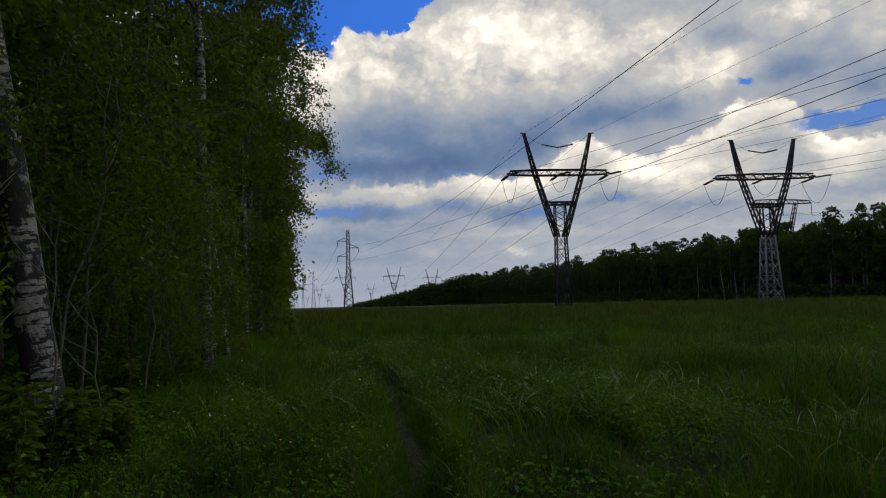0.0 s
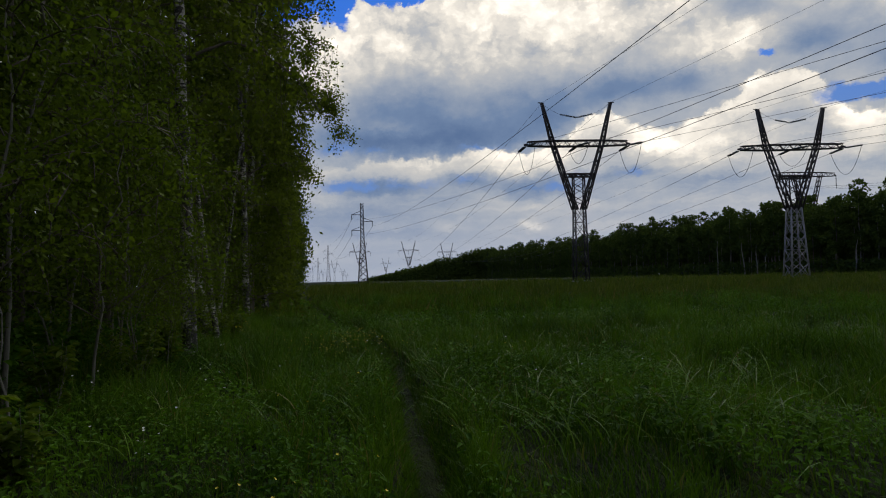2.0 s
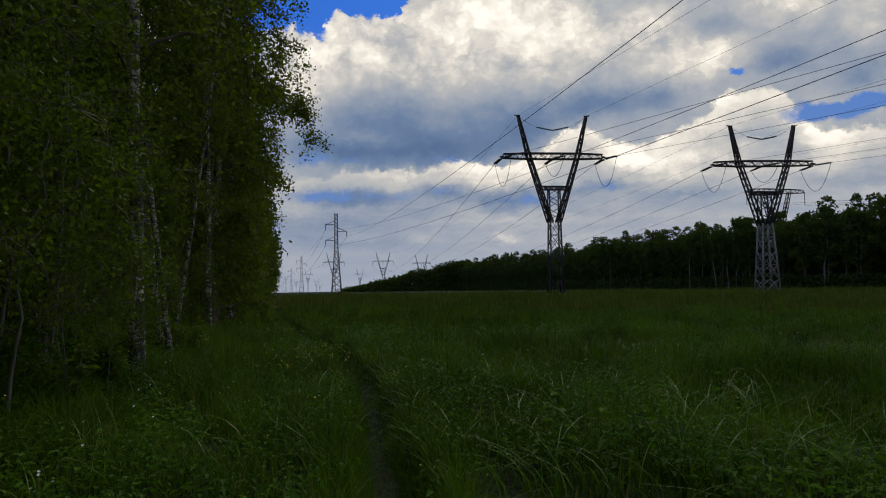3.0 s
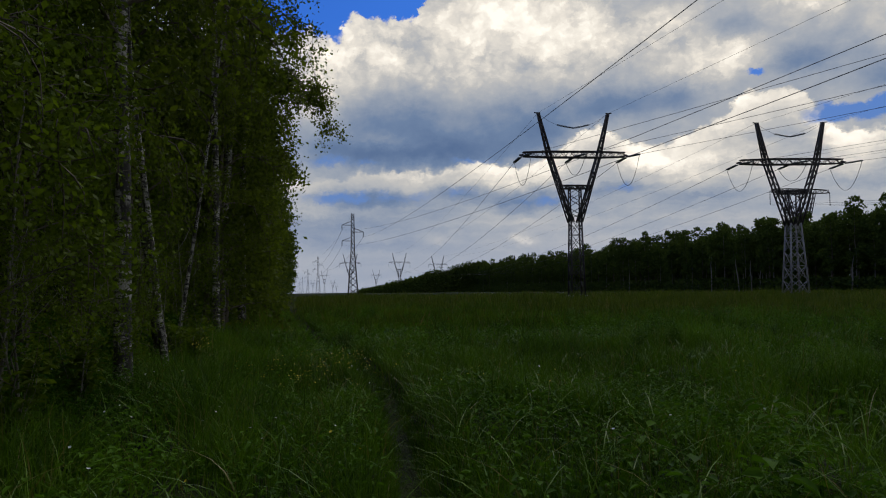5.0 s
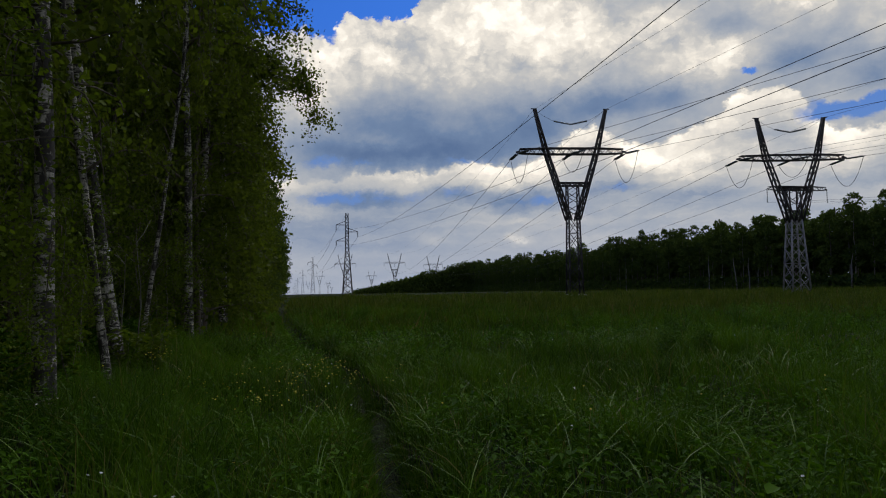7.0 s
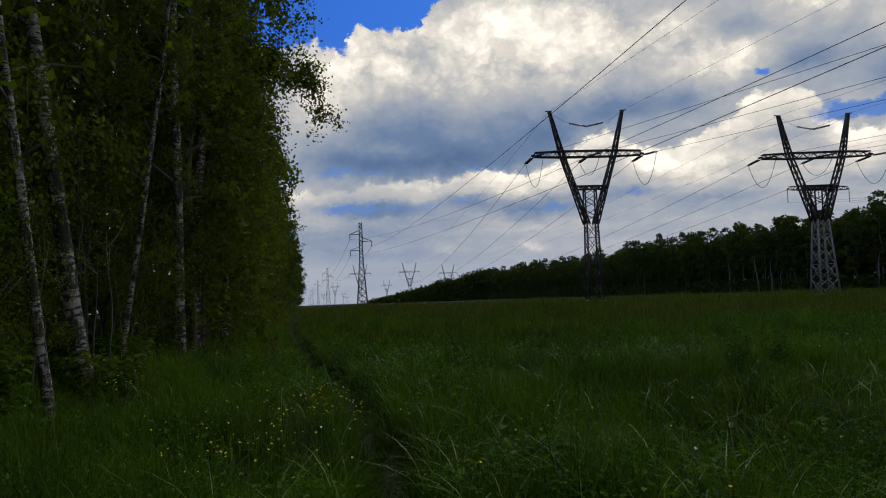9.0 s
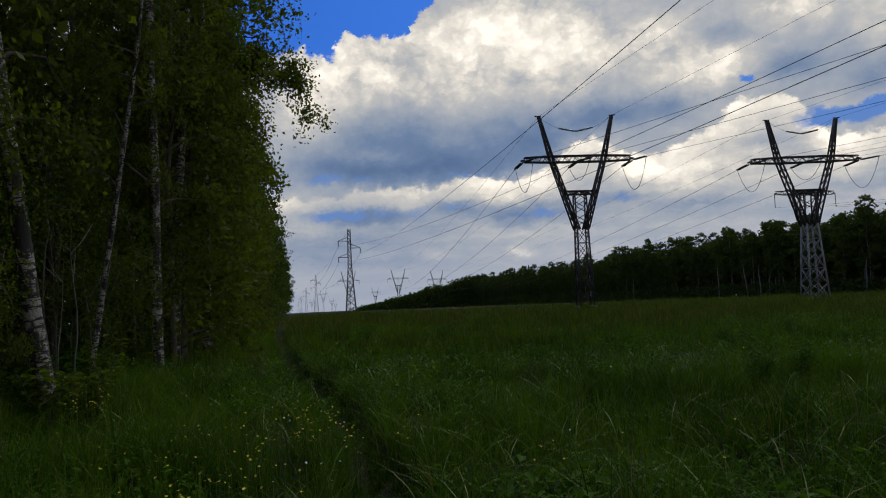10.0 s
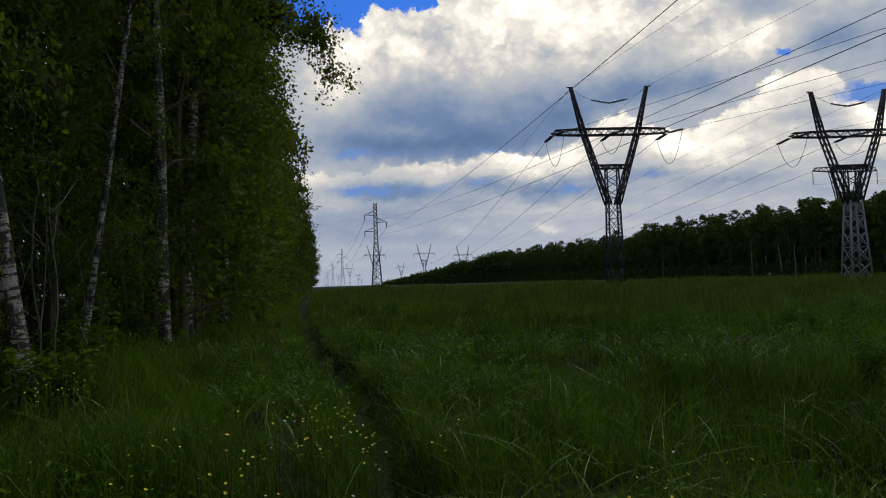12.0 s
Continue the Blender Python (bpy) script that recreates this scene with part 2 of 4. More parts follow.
def birch_bark(name):
    m, g, out = material(name)
    place = g.node("ShaderNodeTexCoord").outputs["Object"]
    rings, _ = g.noise(g.vec("MULTIPLY", place, (3.0, 3.0, 14.0)), 1.6, 4.0, 0.6)
    patch, _ = g.noise(g.vec("MULTIPLY", place, (2.2, 2.2, 1.1)), 1.7, 4.0, 0.6)
    fine, _ = g.noise(place, 40.0, 3.0)
    sep = g.node("ShaderNodeSeparateXYZ")
    g.l.new(place, sep.inputs[0])
    low = g.ramp(sep.outputs[2], 0.2, 1.3, 0.06, 0.0)
    black = g.math("MAXIMUM", g.ramp(g.math("ADD", rings, low), 0.50, 0.56), g.ramp(g.math("ADD", patch, low), 0.485, 0.55))
    colour = g.mix(g.ramp(fine, 0.3, 0.7), (0.22, 0.205, 0.18), (0.42, 0.40, 0.36))
    colour = g.mix(black, colour, (0.022, 0.019, 0.017))
    bsdf = g.node("ShaderNodeBsdfPrincipled")
    g.put(bsdf.inputs["Base Color"], colour)
    bsdf.inputs["Roughness"].default_value = 0.75
    bp = g.node("ShaderNodeBump")
    bp.inputs["Strength"].default_value, bp.inputs["Distance"].default_value = 0.6, 0.015
    g.l.new(g.math("SUBTRACT", fine, black), bp.inputs["Height"])
    g.l.new(bp.outputs[0], bsdf.inputs["Normal"])
    g.l.new(bsdf.outputs[0], out.inputs[0])
    return m


def ground_material():
    m, g, out = material("meadow_soil")
    place = g.node("ShaderNodeTexCoord").outputs["Object"]
    a, _ = g.noise(place, 0.09, 4.0)
    b, _ = g.noise(place, 0.9, 6.0, 0.65)
    c, _ = g.noise(g.vec("MULTIPLY", place, (1.0, 0.35, 1.0)), 9.0, 4.0, 0.7)
    colour = g.mix(g.ramp(b, 0.35, 0.66), (0.007, 0.012, 0.003), (0.024, 0.038, 0.007))
    colour = g.mix(g.ramp(a, 0.45, 0.65), colour, (0.042, 0.054, 0.014))
    colour = g.mix(g.ramp(c, 0.42, 0.72, 0.0, 0.7), colour, (0.012, 0.014, 0.007))
    bsdf = g.node("ShaderNodeBsdfPrincipled")
    g.put(bsdf.inputs["Base Color"], colour)
    bsdf.inputs["Roughness"].default_value = 0.95
    bsdf.inputs["Specular IOR Level"].default_value = 0.1
    bp = g.node("ShaderNodeBump")
    bp.inputs["Strength"].default_value, bp.inputs["Distance"].default_value = 0.8, 0.25
    g.l.new(g.math("ADD", b, c), bp.inputs["Height"])
    g.l.new(bp.outputs[0], bsdf.inputs["Normal"])
    g.l.new(bsdf.outputs[0], out.inputs[0])
    return m


M_GROUND = ground_material()
M_GRASS = leaf_material("grass_blades", (0.016, 0.045, 0.003), (0.100, 0.190, 0.008), 0.30, 0.50, (0.17, 0.15, 0.05), 1.9, 0.10)
M_TALL = leaf_material("tall_blades", (0.045, 0.105, 0.007), (0.130, 0.235, 0.015), 0.25, 0.45, (0.22, 0.19, 0.07), 1.0, 0.14)
M_FARGRASS = leaf_material("far_grass", (0.032, 0.060, 0.004), (0.108, 0.135, 0.013), 0.25, 0.7, (0.18, 0.13, 0.05), 1.7)
M_HERB = leaf_material("herb_leaves", (0.018, 0.056, 0.004), (0.090, 0.188, 0.011), 0.32, 0.65, None, 1.5, 0.07)
M_BIRCH_LEAF = leaf_material("birch_leaves", (0.040, 0.060, 0.007), (0.118, 0.152, 0.016), 0.48, 0.6, None, 1.5, 0.08)
M_SAPLING_LEAF = leaf_material("sapling_leaves", (0.040, 0.066, 0.005), (0.125, 0.175, 0.012), 0.40, 0.6, None, 1.5, 0.08)
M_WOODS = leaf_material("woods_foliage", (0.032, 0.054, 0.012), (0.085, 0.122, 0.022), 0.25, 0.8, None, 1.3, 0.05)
M_SPRUCE = leaf_material("spruce_needles", (0.010, 0.022, 0.010), (0.022, 0.040, 0.016), 0.05, 0.7)
M_BARK_BIRCH = birch_bark("birch_bark")
M_BARK_DARK = plain_material("dark_bark", (0.045, 0.036, 0.028), (0.12, 0.10, 0.076), 0.9, 0, 5.0, (1, 1, 0.2), 0.7)
M_BARK_GREY = plain_material("grey_stem", (0.09, 0.085, 0.07), (0.19, 0.18, 0.15), 0.85, 0, 6.0, (1, 1, 0.3), 0.4)
M_BARK_PALE = plain_material("pale_dead_wood", (0.13, 0.12, 0.10), (0.26, 0.25, 0.22), 0.85, 0, 4.0, (1, 1, 0.2), 0.4)
# near-black base colour: the backlit look of steel against bright sky is painted in
M_STEEL_DARK = plain_material("silhouette_steel", (0.018, 0.016, 0.015), (0.04, 0.036, 0.034), 0.8, 0.0, 1.5)
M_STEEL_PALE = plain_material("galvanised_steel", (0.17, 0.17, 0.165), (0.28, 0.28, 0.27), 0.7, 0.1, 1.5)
M_GLASSY = plain_material("insulator_glass", (0.035, 0.045, 0.042), (0.075, 0.085, 0.08), 0.25, 0, 4.0)
M_WIRE = plain_material("aluminium_wire", (0.03, 0.03, 0.032), (0.06, 0.06, 0.062), 0.7, 0.1, 2.0)
M_YELLOW = plain_material("yellow_petals", (0.60, 0.48, 0.01), (0.80, 0.66, 0.03), 0.5, 0, 20.0)
M_WHITE = plain_material("white_petals", (0.60, 0.60, 0.55), (0.78, 0.78, 0.72), 0.6, 0, 20.0)
M_CONCRETE = plain_material("concrete", (0.22, 0.21, 0.2), (0.36, 0.35, 0.33), 0.9, 0, 5.0)


# ---- mesh helpers ----
def mesh_data(name, verts, faces, mat, smooth=False):
    """A mesh from an (n, 3) array and an (m, 3 or 4) array of corners."""
    verts, faces = np.asarray(verts, dtype=np.float32), np.asarray(faces, dtype=np.int32)
    me = bpy.data.meshes.new(name)
    k = faces.shape[1]
    me.vertices.add(len(verts))
    me.vertices.foreach_set("co", verts.ravel())
    me.loops.add(faces.size)
    me.loops.foreach_set("vertex_index", faces.ravel())
    me.polygons.add(len(faces))
    me.polygons.foreach_set("loop_start", np.arange(0, faces.size, k, dtype=np.int32))
    me.polygons.foreach_set("loop_total", np.full(len(faces), k, dtype=np.int32))
    if smooth:
        me.polygons.foreach_set("use_smooth", np.ones(len(faces), dtype=bool))
    me.update(calc_edges=True)
    me.materials.append(mat)
    return me


def part(name, me, parent, label=""):
    ob = new(name, me)
    ob.parent = parent
    if label:
        tagged(ob, label)
    return ob


def thing(name, x, y, z, label, category, group="", turn=0.0, kind=""):
    ob = new(name)
    ob.matrix_basis = pose(x, y, z, 0, 0, turn)
    return tagged(ob, label, category, group, kind)


class Soup:
    """Collects quads of beams, tubes and leaves for one mesh."""

    def __init__(self):
        self.v, self.f, self.count = [], [], 0

    def add(self, verts, faces):
        verts = np.asarray(verts, dtype=float)
        self.v.append(verts)
        self.f.append(np.asarray(faces, dtype=int) + self.count)
        self.count += len(verts)

    def tube(self, pts, radii, sides=4):
        """A tapered tube along points, open ends closed by the taper."""
        pts = np.asarray(pts, dtype=float)
        radii = np.broadcast_to(np.asarray(radii, dtype=float), (len(pts),))
        tan = np.gradient(pts, axis=0)
        tan /= np.linalg.norm(tan, axis=1)[:, None] + 1e-9
        ref = np.where(np.abs(tan[:, 2:3]) > 0.9, np.array([[1.0, 0, 0]]), np.array([[0, 0, 1.0]]))
        u = np.cross(tan, ref)
        u /= np.linalg.norm(u, axis=1)[:, None] + 1e-9
        w = np.cross(tan, u)
        a = np.arange(sides) * 2 * math.pi / sides + math.pi / 4
        ring = (pts[:, None, :] + radii[:, None, None] * (np.cos(a)[None, :, None] * u[:, None, :] + np.sin(a)[None, :, None] * w[:, None, :]))
        n = len(pts)
        i, j = np.meshgrid(np.arange(n - 1), np.arange(sides), indexing="ij")
        i, j = i.ravel(), j.ravel()
        k = (j + 1) % sides
        faces = np.stack([i * sides + j, i * sides + k, (i + 1) * sides + k, (i + 1) * sides + j], 1)
        verts = ring.reshape(-1, 3)
        if sides == 4:
            faces = np.vstack([faces, [[3, 2, 1, 0]], [[(n - 1) * 4 + q for q in range(4)]]])
        self.add(verts, faces)

    def beam(self, a, b, half):
        self.tube([a, b], half * 1.414, 4)

    def data(self, name, mat, smooth=False):
        return mesh_data(name, np.vstack(self.v), np.vstack(self.f), mat, smooth)


def smoothstep(x, lo, hi):
    t = np.clip((np.asarray(x, dtype=float) - lo) / (hi - lo), 0, 1)
    return t * t * (3 - 2 * t)


def value_noise(x, y, seed=0):
    """Smooth noise from 0 to 1 on arrays."""
    x, y = np.asarray(x, dtype=float), np.asarray(y, dtype=float)
    xi, yi = np.floor(x), np.floor(y)
    fx, fy = x - xi, y - yi
    fx, fy = fx * fx * (3 - 2 * fx), fy * fy * (3 - 2 * fy)
    h = lambda a, b: np.modf(np.abs(np.sin(a * 127.1 + b * 311.7 + seed * 74.7) * 43758.5453))[0]
    return (h(xi, yi) * (1 - fx) + h(xi + 1, yi) * fx) * (1 - fy) + (h(xi, yi + 1) * (1 - fx) + h(xi + 1, yi + 1) * fx) * fy


TRACK_Y = (-30, 0, 4, 8, 13, 16, 19, 21, 25, 30, 36, 50, 70, 120)
TRACK_X = (-1.2, 0.0, 0.15, 0.42, 0.48, 0.33, -0.02, -0.33, -1.15, -1.95, -2.8, -4.7, -7.0, -11.5)


def track_x(y):
    """Middle of the trodden track."""
    return np.interp(y, TRACK_Y, TRACK_X) + 0.06 * np.sin(np.asarray(y) * 1.7)


def edge_x(y):
    """Line of the forest's edge on the west side."""
    return np.interp(y, (-60, 0, 8, 20, 27, 33, 60, 500), (-2.6, -2.9, -3.1, -4.0, -4.7, -6.0, -8.9, -53.7))


def ground_z(x, y):
    x, y = np.asarray(x, dtype=float), np.asarray(y, dtype=float)
    r = np.hypot(x, y - 10)
    z = 0.45 - 0.014 * np.clip(y, -60, 20)
    z = z - 0.0080 * np.clip(r - 12, 0, 150) - 0.0140 * np.clip(r - 162, 0, 6000)
    z = z - 0.003 * np.clip(x - 60, 0, 200)
    z = z + 0.20 * smoothstep(-x, 1.8, 4.2) * smoothstep(60 - y, 0, 30)
    z = z + 0.14 * (value_noise(x * 0.21, y * 0.21, 3) - 0.5) + (0.26 * (value_noise(x * 0.55, y * 0.55, 4) - 0.5) + 0.16 * (value_noise(x * 1.1, y * 1.1, 6) - 0.5)) * smoothstep(np.abs(x - track_x(y)), 0.3, 1.5) + 0.05 * (value_noise(x * 0.9, y * 0.9, 5) - 0.5)
    d = np.abs(x - track_x(y))
    return z - 0.36 * np.exp(-(d / (0.24 + 0.10 * smoothstep(y, 12, 24))) ** 2) * (y < 120)


# ---- ground ----
def build_ground():
    near = np.concatenate([-np.geomspace(4600, 31, 34), np.linspace(-30, 30, 201), np.geomspace(31, 4600, 34)])
    far = np.concatenate([-np.geomspace(4600, 12, 26), np.linspace(-11, 60, 140), np.geomspace(61, 4600, 60)])
    gx, gy = np.meshgrid(near, far, indexing="ij")
    z = ground_z(gx, gy)
    verts = np.stack([gx, gy, z], -1).reshape(-1, 3)
    nx, ny = gx.shape
    i, j = np.meshgrid(np.arange(nx - 1), np.arange(ny - 1), indexing="ij")
    i, j = i.ravel(), j.ravel()
    faces = np.stack([i * ny + j, (i + 1) * ny + j, (i + 1) * ny + j + 1, i * ny + j + 1], 1)
    ob = new("ground", mesh_data("ground", verts, faces, M_GROUND, True))
    tagged(ob, "gently falling meadow ground with a narrow trodden track", "ground", kind="structure")


build_ground()


# ---- pylons ----
def lattice(soup, low, high, bays, leg, brace, crossed=True):
    """A four-legged lattice between two rectangles given as four corners each, crossed or zigzag braces."""
    low, high = np.asarray(low, dtype=float), np.asarray(high, dtype=float)
    level = lambda k: low + (high - low) * (k / bays)
    for q in range(4):
        soup.beam(low[q], high[q], leg)
    for k in range(bays):
        a, b = level(k), level(k + 1)
        for q in range(4):
            p = (q + 1) % 4
            if crossed or (k + q) % 2:
                soup.beam(a[q], b[p], brace)
            if crossed or not (k + q) % 2:
                soup.beam(a[p], b[q], brace)
            if crossed and k % 2:
                soup.beam(b[q], b[p], brace)


def square(cx, cy, z, hx, hy):
    return [(cx - hx, cy - hy, z), (cx + hx, cy - hy, z), (cx + hx, cy + hy, z), (cx - hx, cy + hy, z)]


def string_of_insulators(a, b, radius, discs):
    """A rod with a row of glass discs."""
    soup = Soup()
    a, b = np.asarray(a, dtype=float), np.asarray(b, dtype=float)
    pts, rad = [], []
    for k in range(discs):
        for f, r in ((0.0, 0.35), (0.35, 1.0), (0.6, 0.9), (0.75, 0.35)):
            pts.append(a + (b - a) * ((k + f) / discs))
            rad.append(radius * r)
    pts.append(b), rad.append(radius * 0.3)
    soup.tube(pts, rad, 6)
    return soup.data("insulator_string", M_GLASSY)


def sagging(a, b, drop, n=24):
    a, b = np.asarray(a, dtype=float), np.asarray(b, dtype=float)
    t = np.linspace(0, 1, n)[:, None]
    p = a + (b - a) * t
    p[:, 2:3] -= 4 * drop * t * (1 - t)
    return p


def wire_data(a, b, drop, radius, n=24):
    soup = Soup()
    soup.tube(sagging(a, b, drop, n), radius, 4)
    return soup.data("wire", M_WIRE)


ARM_Z, TOP_Z, WAIST_Z, BEAM_Z = 20.3, 26.3, 10.9, 15.6
HORN_X, ARM_X = 5.37, 8.1


def horn(side, thick=1.0, tips=True, reach=HORN_X):
    soup = Soup()
    foot = square(side * 0.62, 0, WAIST_Z - 0.3, 0.30, 0.62)
    mid = square(side * 3.75, 0, ARM_Z, 0.27, 0.36)
    top = square(side * reach, 0, TOP_Z, 0.13, 0.13)
    lattice(soup, foot, mid, 10, 0.075 * thick, 0.034 * thick, False)
    if not tips:
        return soup
    lattice(soup, mid, top, 8, 0.07 * thick, 0.034 * thick, False)
    soup.beam((side * (reach - 0.35), 0, TOP_Z), (side * (reach + 0.55), 0, TOP_Z + 0.05), 0.05 * thick)
    return soup


def braced_legs(root, low, high, bays, thick, brace, steel):
    """Four corner legs, each carrying the crossed braces of the face beside it."""
    low, high = np.asarray(low, dtype=float), np.asarray(high, dtype=float)
    legs = []
    for q in range(4):
        soup = Soup()
        soup.beam(low[q], high[q], thick)
        leg = part("leg", soup.data("leg", steel), root)
        legs.append(leg)
        p = (q + 1) % 4
        for k in range(bays):
            at = lambda corner, level: low[corner] + (high[corner] - low[corner]) * (level / bays)
            pairs = [(at(q, k), at(p, k + 1)), (at(p, k), at(q, k + 1))]
            if k % 2:
                pairs.append((at(q, k + 1), at(p, k + 1)))
            for a, b in pairs:
                bar = Soup()
                bar.beam(a, b, brace)
                part("brace", bar.data("brace", steel), leg)
    return legs


def pylon_shared(root, low_steel, base, thick=1.0, bays=5, tips=True, reach=HORN_X):
    """Body, two horns, beam and cross-arm of a V-headed pylon."""
    # heads always take the dark silhouette colour, even above a pale body
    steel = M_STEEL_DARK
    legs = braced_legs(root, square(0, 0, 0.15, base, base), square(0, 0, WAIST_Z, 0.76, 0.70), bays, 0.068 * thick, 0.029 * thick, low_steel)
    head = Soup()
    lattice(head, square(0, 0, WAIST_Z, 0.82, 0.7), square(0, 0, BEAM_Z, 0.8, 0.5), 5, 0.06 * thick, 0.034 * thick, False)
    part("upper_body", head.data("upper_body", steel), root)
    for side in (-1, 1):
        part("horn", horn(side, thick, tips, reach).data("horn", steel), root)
    beam = Soup()
    lattice(beam, [(-2.4, -0.3, BEAM_Z - 0.2), (-2.4, 0.3, BEAM_Z - 0.2), (-2.4, 0.3, BEAM_Z + 0.25), (-2.4, -0.3, BEAM_Z + 0.25)],
            [(2.4, -0.3, BEAM_Z - 0.2), (2.4, 0.3, BEAM_Z - 0.2), (2.4, 0.3, BEAM_Z + 0.25), (2.4, -0.3, BEAM_Z + 0.25)], 6, 0.07 * thick, 0.04 * thick)
    part("tie_beam", beam.data("tie_beam", steel), root)
    arm = Soup()
    sec = lambda x, h, d: [(x, -d, ARM_Z - h), (x, d, ARM_Z - h), (x, d, ARM_Z + h), (x, -d, ARM_Z + h)]
    lattice(arm, sec(-3.75, 0.42, 0.45), sec(3.75, 0.42, 0.45), 10, 0.06 * thick, 0.034 * thick, False)
    for side in (-1, 1):
        lattice(arm, sec(side * 3.75, 0.42, 0.45), sec(side * (ARM_X - 0.5), 0.30, 0.30), 6, 0.06 * thick, 0.034 * thick, False)
        arm.beam((side * (ARM_X - 0.6), 0, ARM_Z), (side * ARM_X, 0, ARM_Z - 0.15), 0.1 * thick)
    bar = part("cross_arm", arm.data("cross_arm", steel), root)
    for leg, q in zip(legs, square(0, 0, 0.0, base, base)):
        blk = Soup()
        blk.tube([(q[0], q[1], -0.5), (q[0], q[1], 0.25)], 0.4, 4)
        part("footing", blk.data("footing", M_CONCRETE), leg, "concrete footing")
    return bar


def tension_pylon(x, y, turn, steel, label, base, front, back, tall, reach, thick=1.3):
    """An angle pylon; front and back are the ways (local x, y) in which its wires leave."""
    z = float(ground_z(x, y))
    root = thing("pylon", x, y, z, label, "pylon", "power line pylons", turn)
    root.scale = (1.0, 1.0, tall)
    bar = pylon_shared(root, steel, base, thick, reach=reach)
    ends = {"front": [], "back": []}
    for px in (-ARM_X + 0.2, 0.0, ARM_X - 0.2):
        for key, way in (("front", front), ("back", back)):
            w = np.array([way[0], way[1], way[2]])
            tip = np.array([px, 0, ARM_Z - 0.3]) + w * 2.9
            for off in (-0.14, 0.14):
                a = np.array([px + off, 0, ARM_Z - 0.32])
                part("insulator_string", string_of_insulators(a + w * 0.3, tip + (off, 0, 0), 0.13, 14), bar, "dark glass insulator string")
            ends[key].append(tip)
        loop = Soup()
        a, b = ends["front"][-1], ends["back"][-1]
        drop = 3.9 if px else 2.4
        loop.tube(sagging(a, b, drop, 18), 0.036, 4)
        part("jumper", loop.data("jumper", M_WIRE), root)
    # slung insulators between the two horns
    soup = Soup()
    soup.tube(sagging((-reach + 0.3, 0, TOP_Z - 0.3), (reach - 0.3, 0, TOP_Z - 0.2), 1.9, 16), 0.02, 4)
    part("sling", soup.data("sling", M_WIRE), root)
    mid = sagging((-reach + 0.3, 0, TOP_Z - 0.3), (reach - 0.3, 0, TOP_Z - 0.2), 1.9, 41)
    for lo, hi in ((10, 20), (20, 30)):
        part("insulator_string", string_of_insulators(mid[lo], mid[hi], 0.15, 14), root)
    for side in (-1, 1):
        ends["front"].append(np.array([side * reach, 0, TOP_Z]))
        ends["back"].append(np.array([side * reach, 0, TOP_Z]))
    m = pose(x, y, z, 0, 0, turn) @ Matrix.Diagonal((1.0, 1.0, tall, 1.0))
    return {key: [np.array(m @ Vector(p)) for p in rows] for key, rows in ends.items()}


def suspension_pylon(x, y, top, turn, label, thick, arm=16.2, tips=True):
    """A far V-headed pylon with hanging insulators; top: height of the horn tips above sea level of the scene."""
    z = float(ground_z(x, y))
    root = thing("pylon", x, y, z, label, "pylon", "power line pylons", turn)
    k = arm / 16.2
    root.scale = (k, k, (top - z) / TOP_Z)
    bar = pylon_shared(root, M_STEEL_DARK, 1.3, thick, 5, tips)
    ends = []
    for px in (-ARM_X, 0.0, ARM_X):
        part("insulator_string", string_of_insulators((px, 0, ARM_Z - 0.2), (px, 0, ARM_Z - 2.9), 0.13 * thick, 6), bar, "dark glass insulator string")
        ends.append(np.array([px, 0, ARM_Z - 2.9]))
    for side in (-1, 1):
        ends.append(np.array([side * HORN_X, 0, TOP_Z]))
    m = pose(x, y, z, 0, 0, turn) @ Matrix.Diagonal((k, k, (top - z) / TOP_Z, 1))
    return [np.array(m @ Vector(p)) for p in ends]


def mast(x, y, top, turn, label, thick=1.0):
    """A single-circuit lattice mast with three arms, its top at a given height."""
    z = float(ground_z(x, y))
    root = thing("lattice_mast", x, y, z, label, "pylon", "lattice masts", turn)
    k = (top - z) / 20.0
    root.scale = (k, k, k)
    lower, upper = Soup(), Soup()
    lattice(lower, square(0, 0, 0.0, 1.2, 1.2), square(0, 0, 11.0, 0.42, 0.42), 7, 0.06 * thick, 0.035 * thick)
    lattice(upper, square(0, 0, 11.0, 0.42, 0.42), square(0, 0, 20.0, 0.32, 0.32), 9, 0.055 * thick, 0.03 * thick)
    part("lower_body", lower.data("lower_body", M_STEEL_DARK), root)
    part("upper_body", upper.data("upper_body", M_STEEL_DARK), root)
    ends = []
    for side, h in ((-1, 17.3), (1, 15.6), (-1, 13.4)):
        arm = Soup()
        tip = np.array([side * 2.6, 0, h - 0.15])
        for q in (-0.38, 0.38):
            arm.beam((side * 0.35, q, h - 0.2), tip, 0.05 * thick)
            arm.beam((side * 0.35, q, h + 0.75), tip, 0.04 * thick)
        side_arm = part("arm", arm.data("arm", M_STEEL_DARK), root)
        part("insulator_string", string_of_insulators(tip, tip + (0, 0, -1.25), 0.12 * thick, 7), side_arm, "dark glass insulator string")
        ends.append(tip + (0, 0, -1.25))
    ends.append(np.array([0, 0, 20.0]))
    m = pose(x, y, z, 0, 0, turn) @ Matrix.Diagonal((k, k, k, 1))
    return [np.array(m @ Vector(p)) for p in ends]


def string_wires(heads, tails, drop, radius, label, group):
    """Wires from tower to tower; those past the third are the light shield wires, which hang tauter."""
    for k, (a, b) in enumerate(zip(heads, tails)):
        hang = drop[k] if isinstance(drop, tuple) else drop * (1.0 if k < 3 else 0.55)
        ob = new("power_line_wire", wire_data(a, b, hang, radius if k < 3 else radius * 0.6, 40))
        tagged(ob, label, "wire", group)


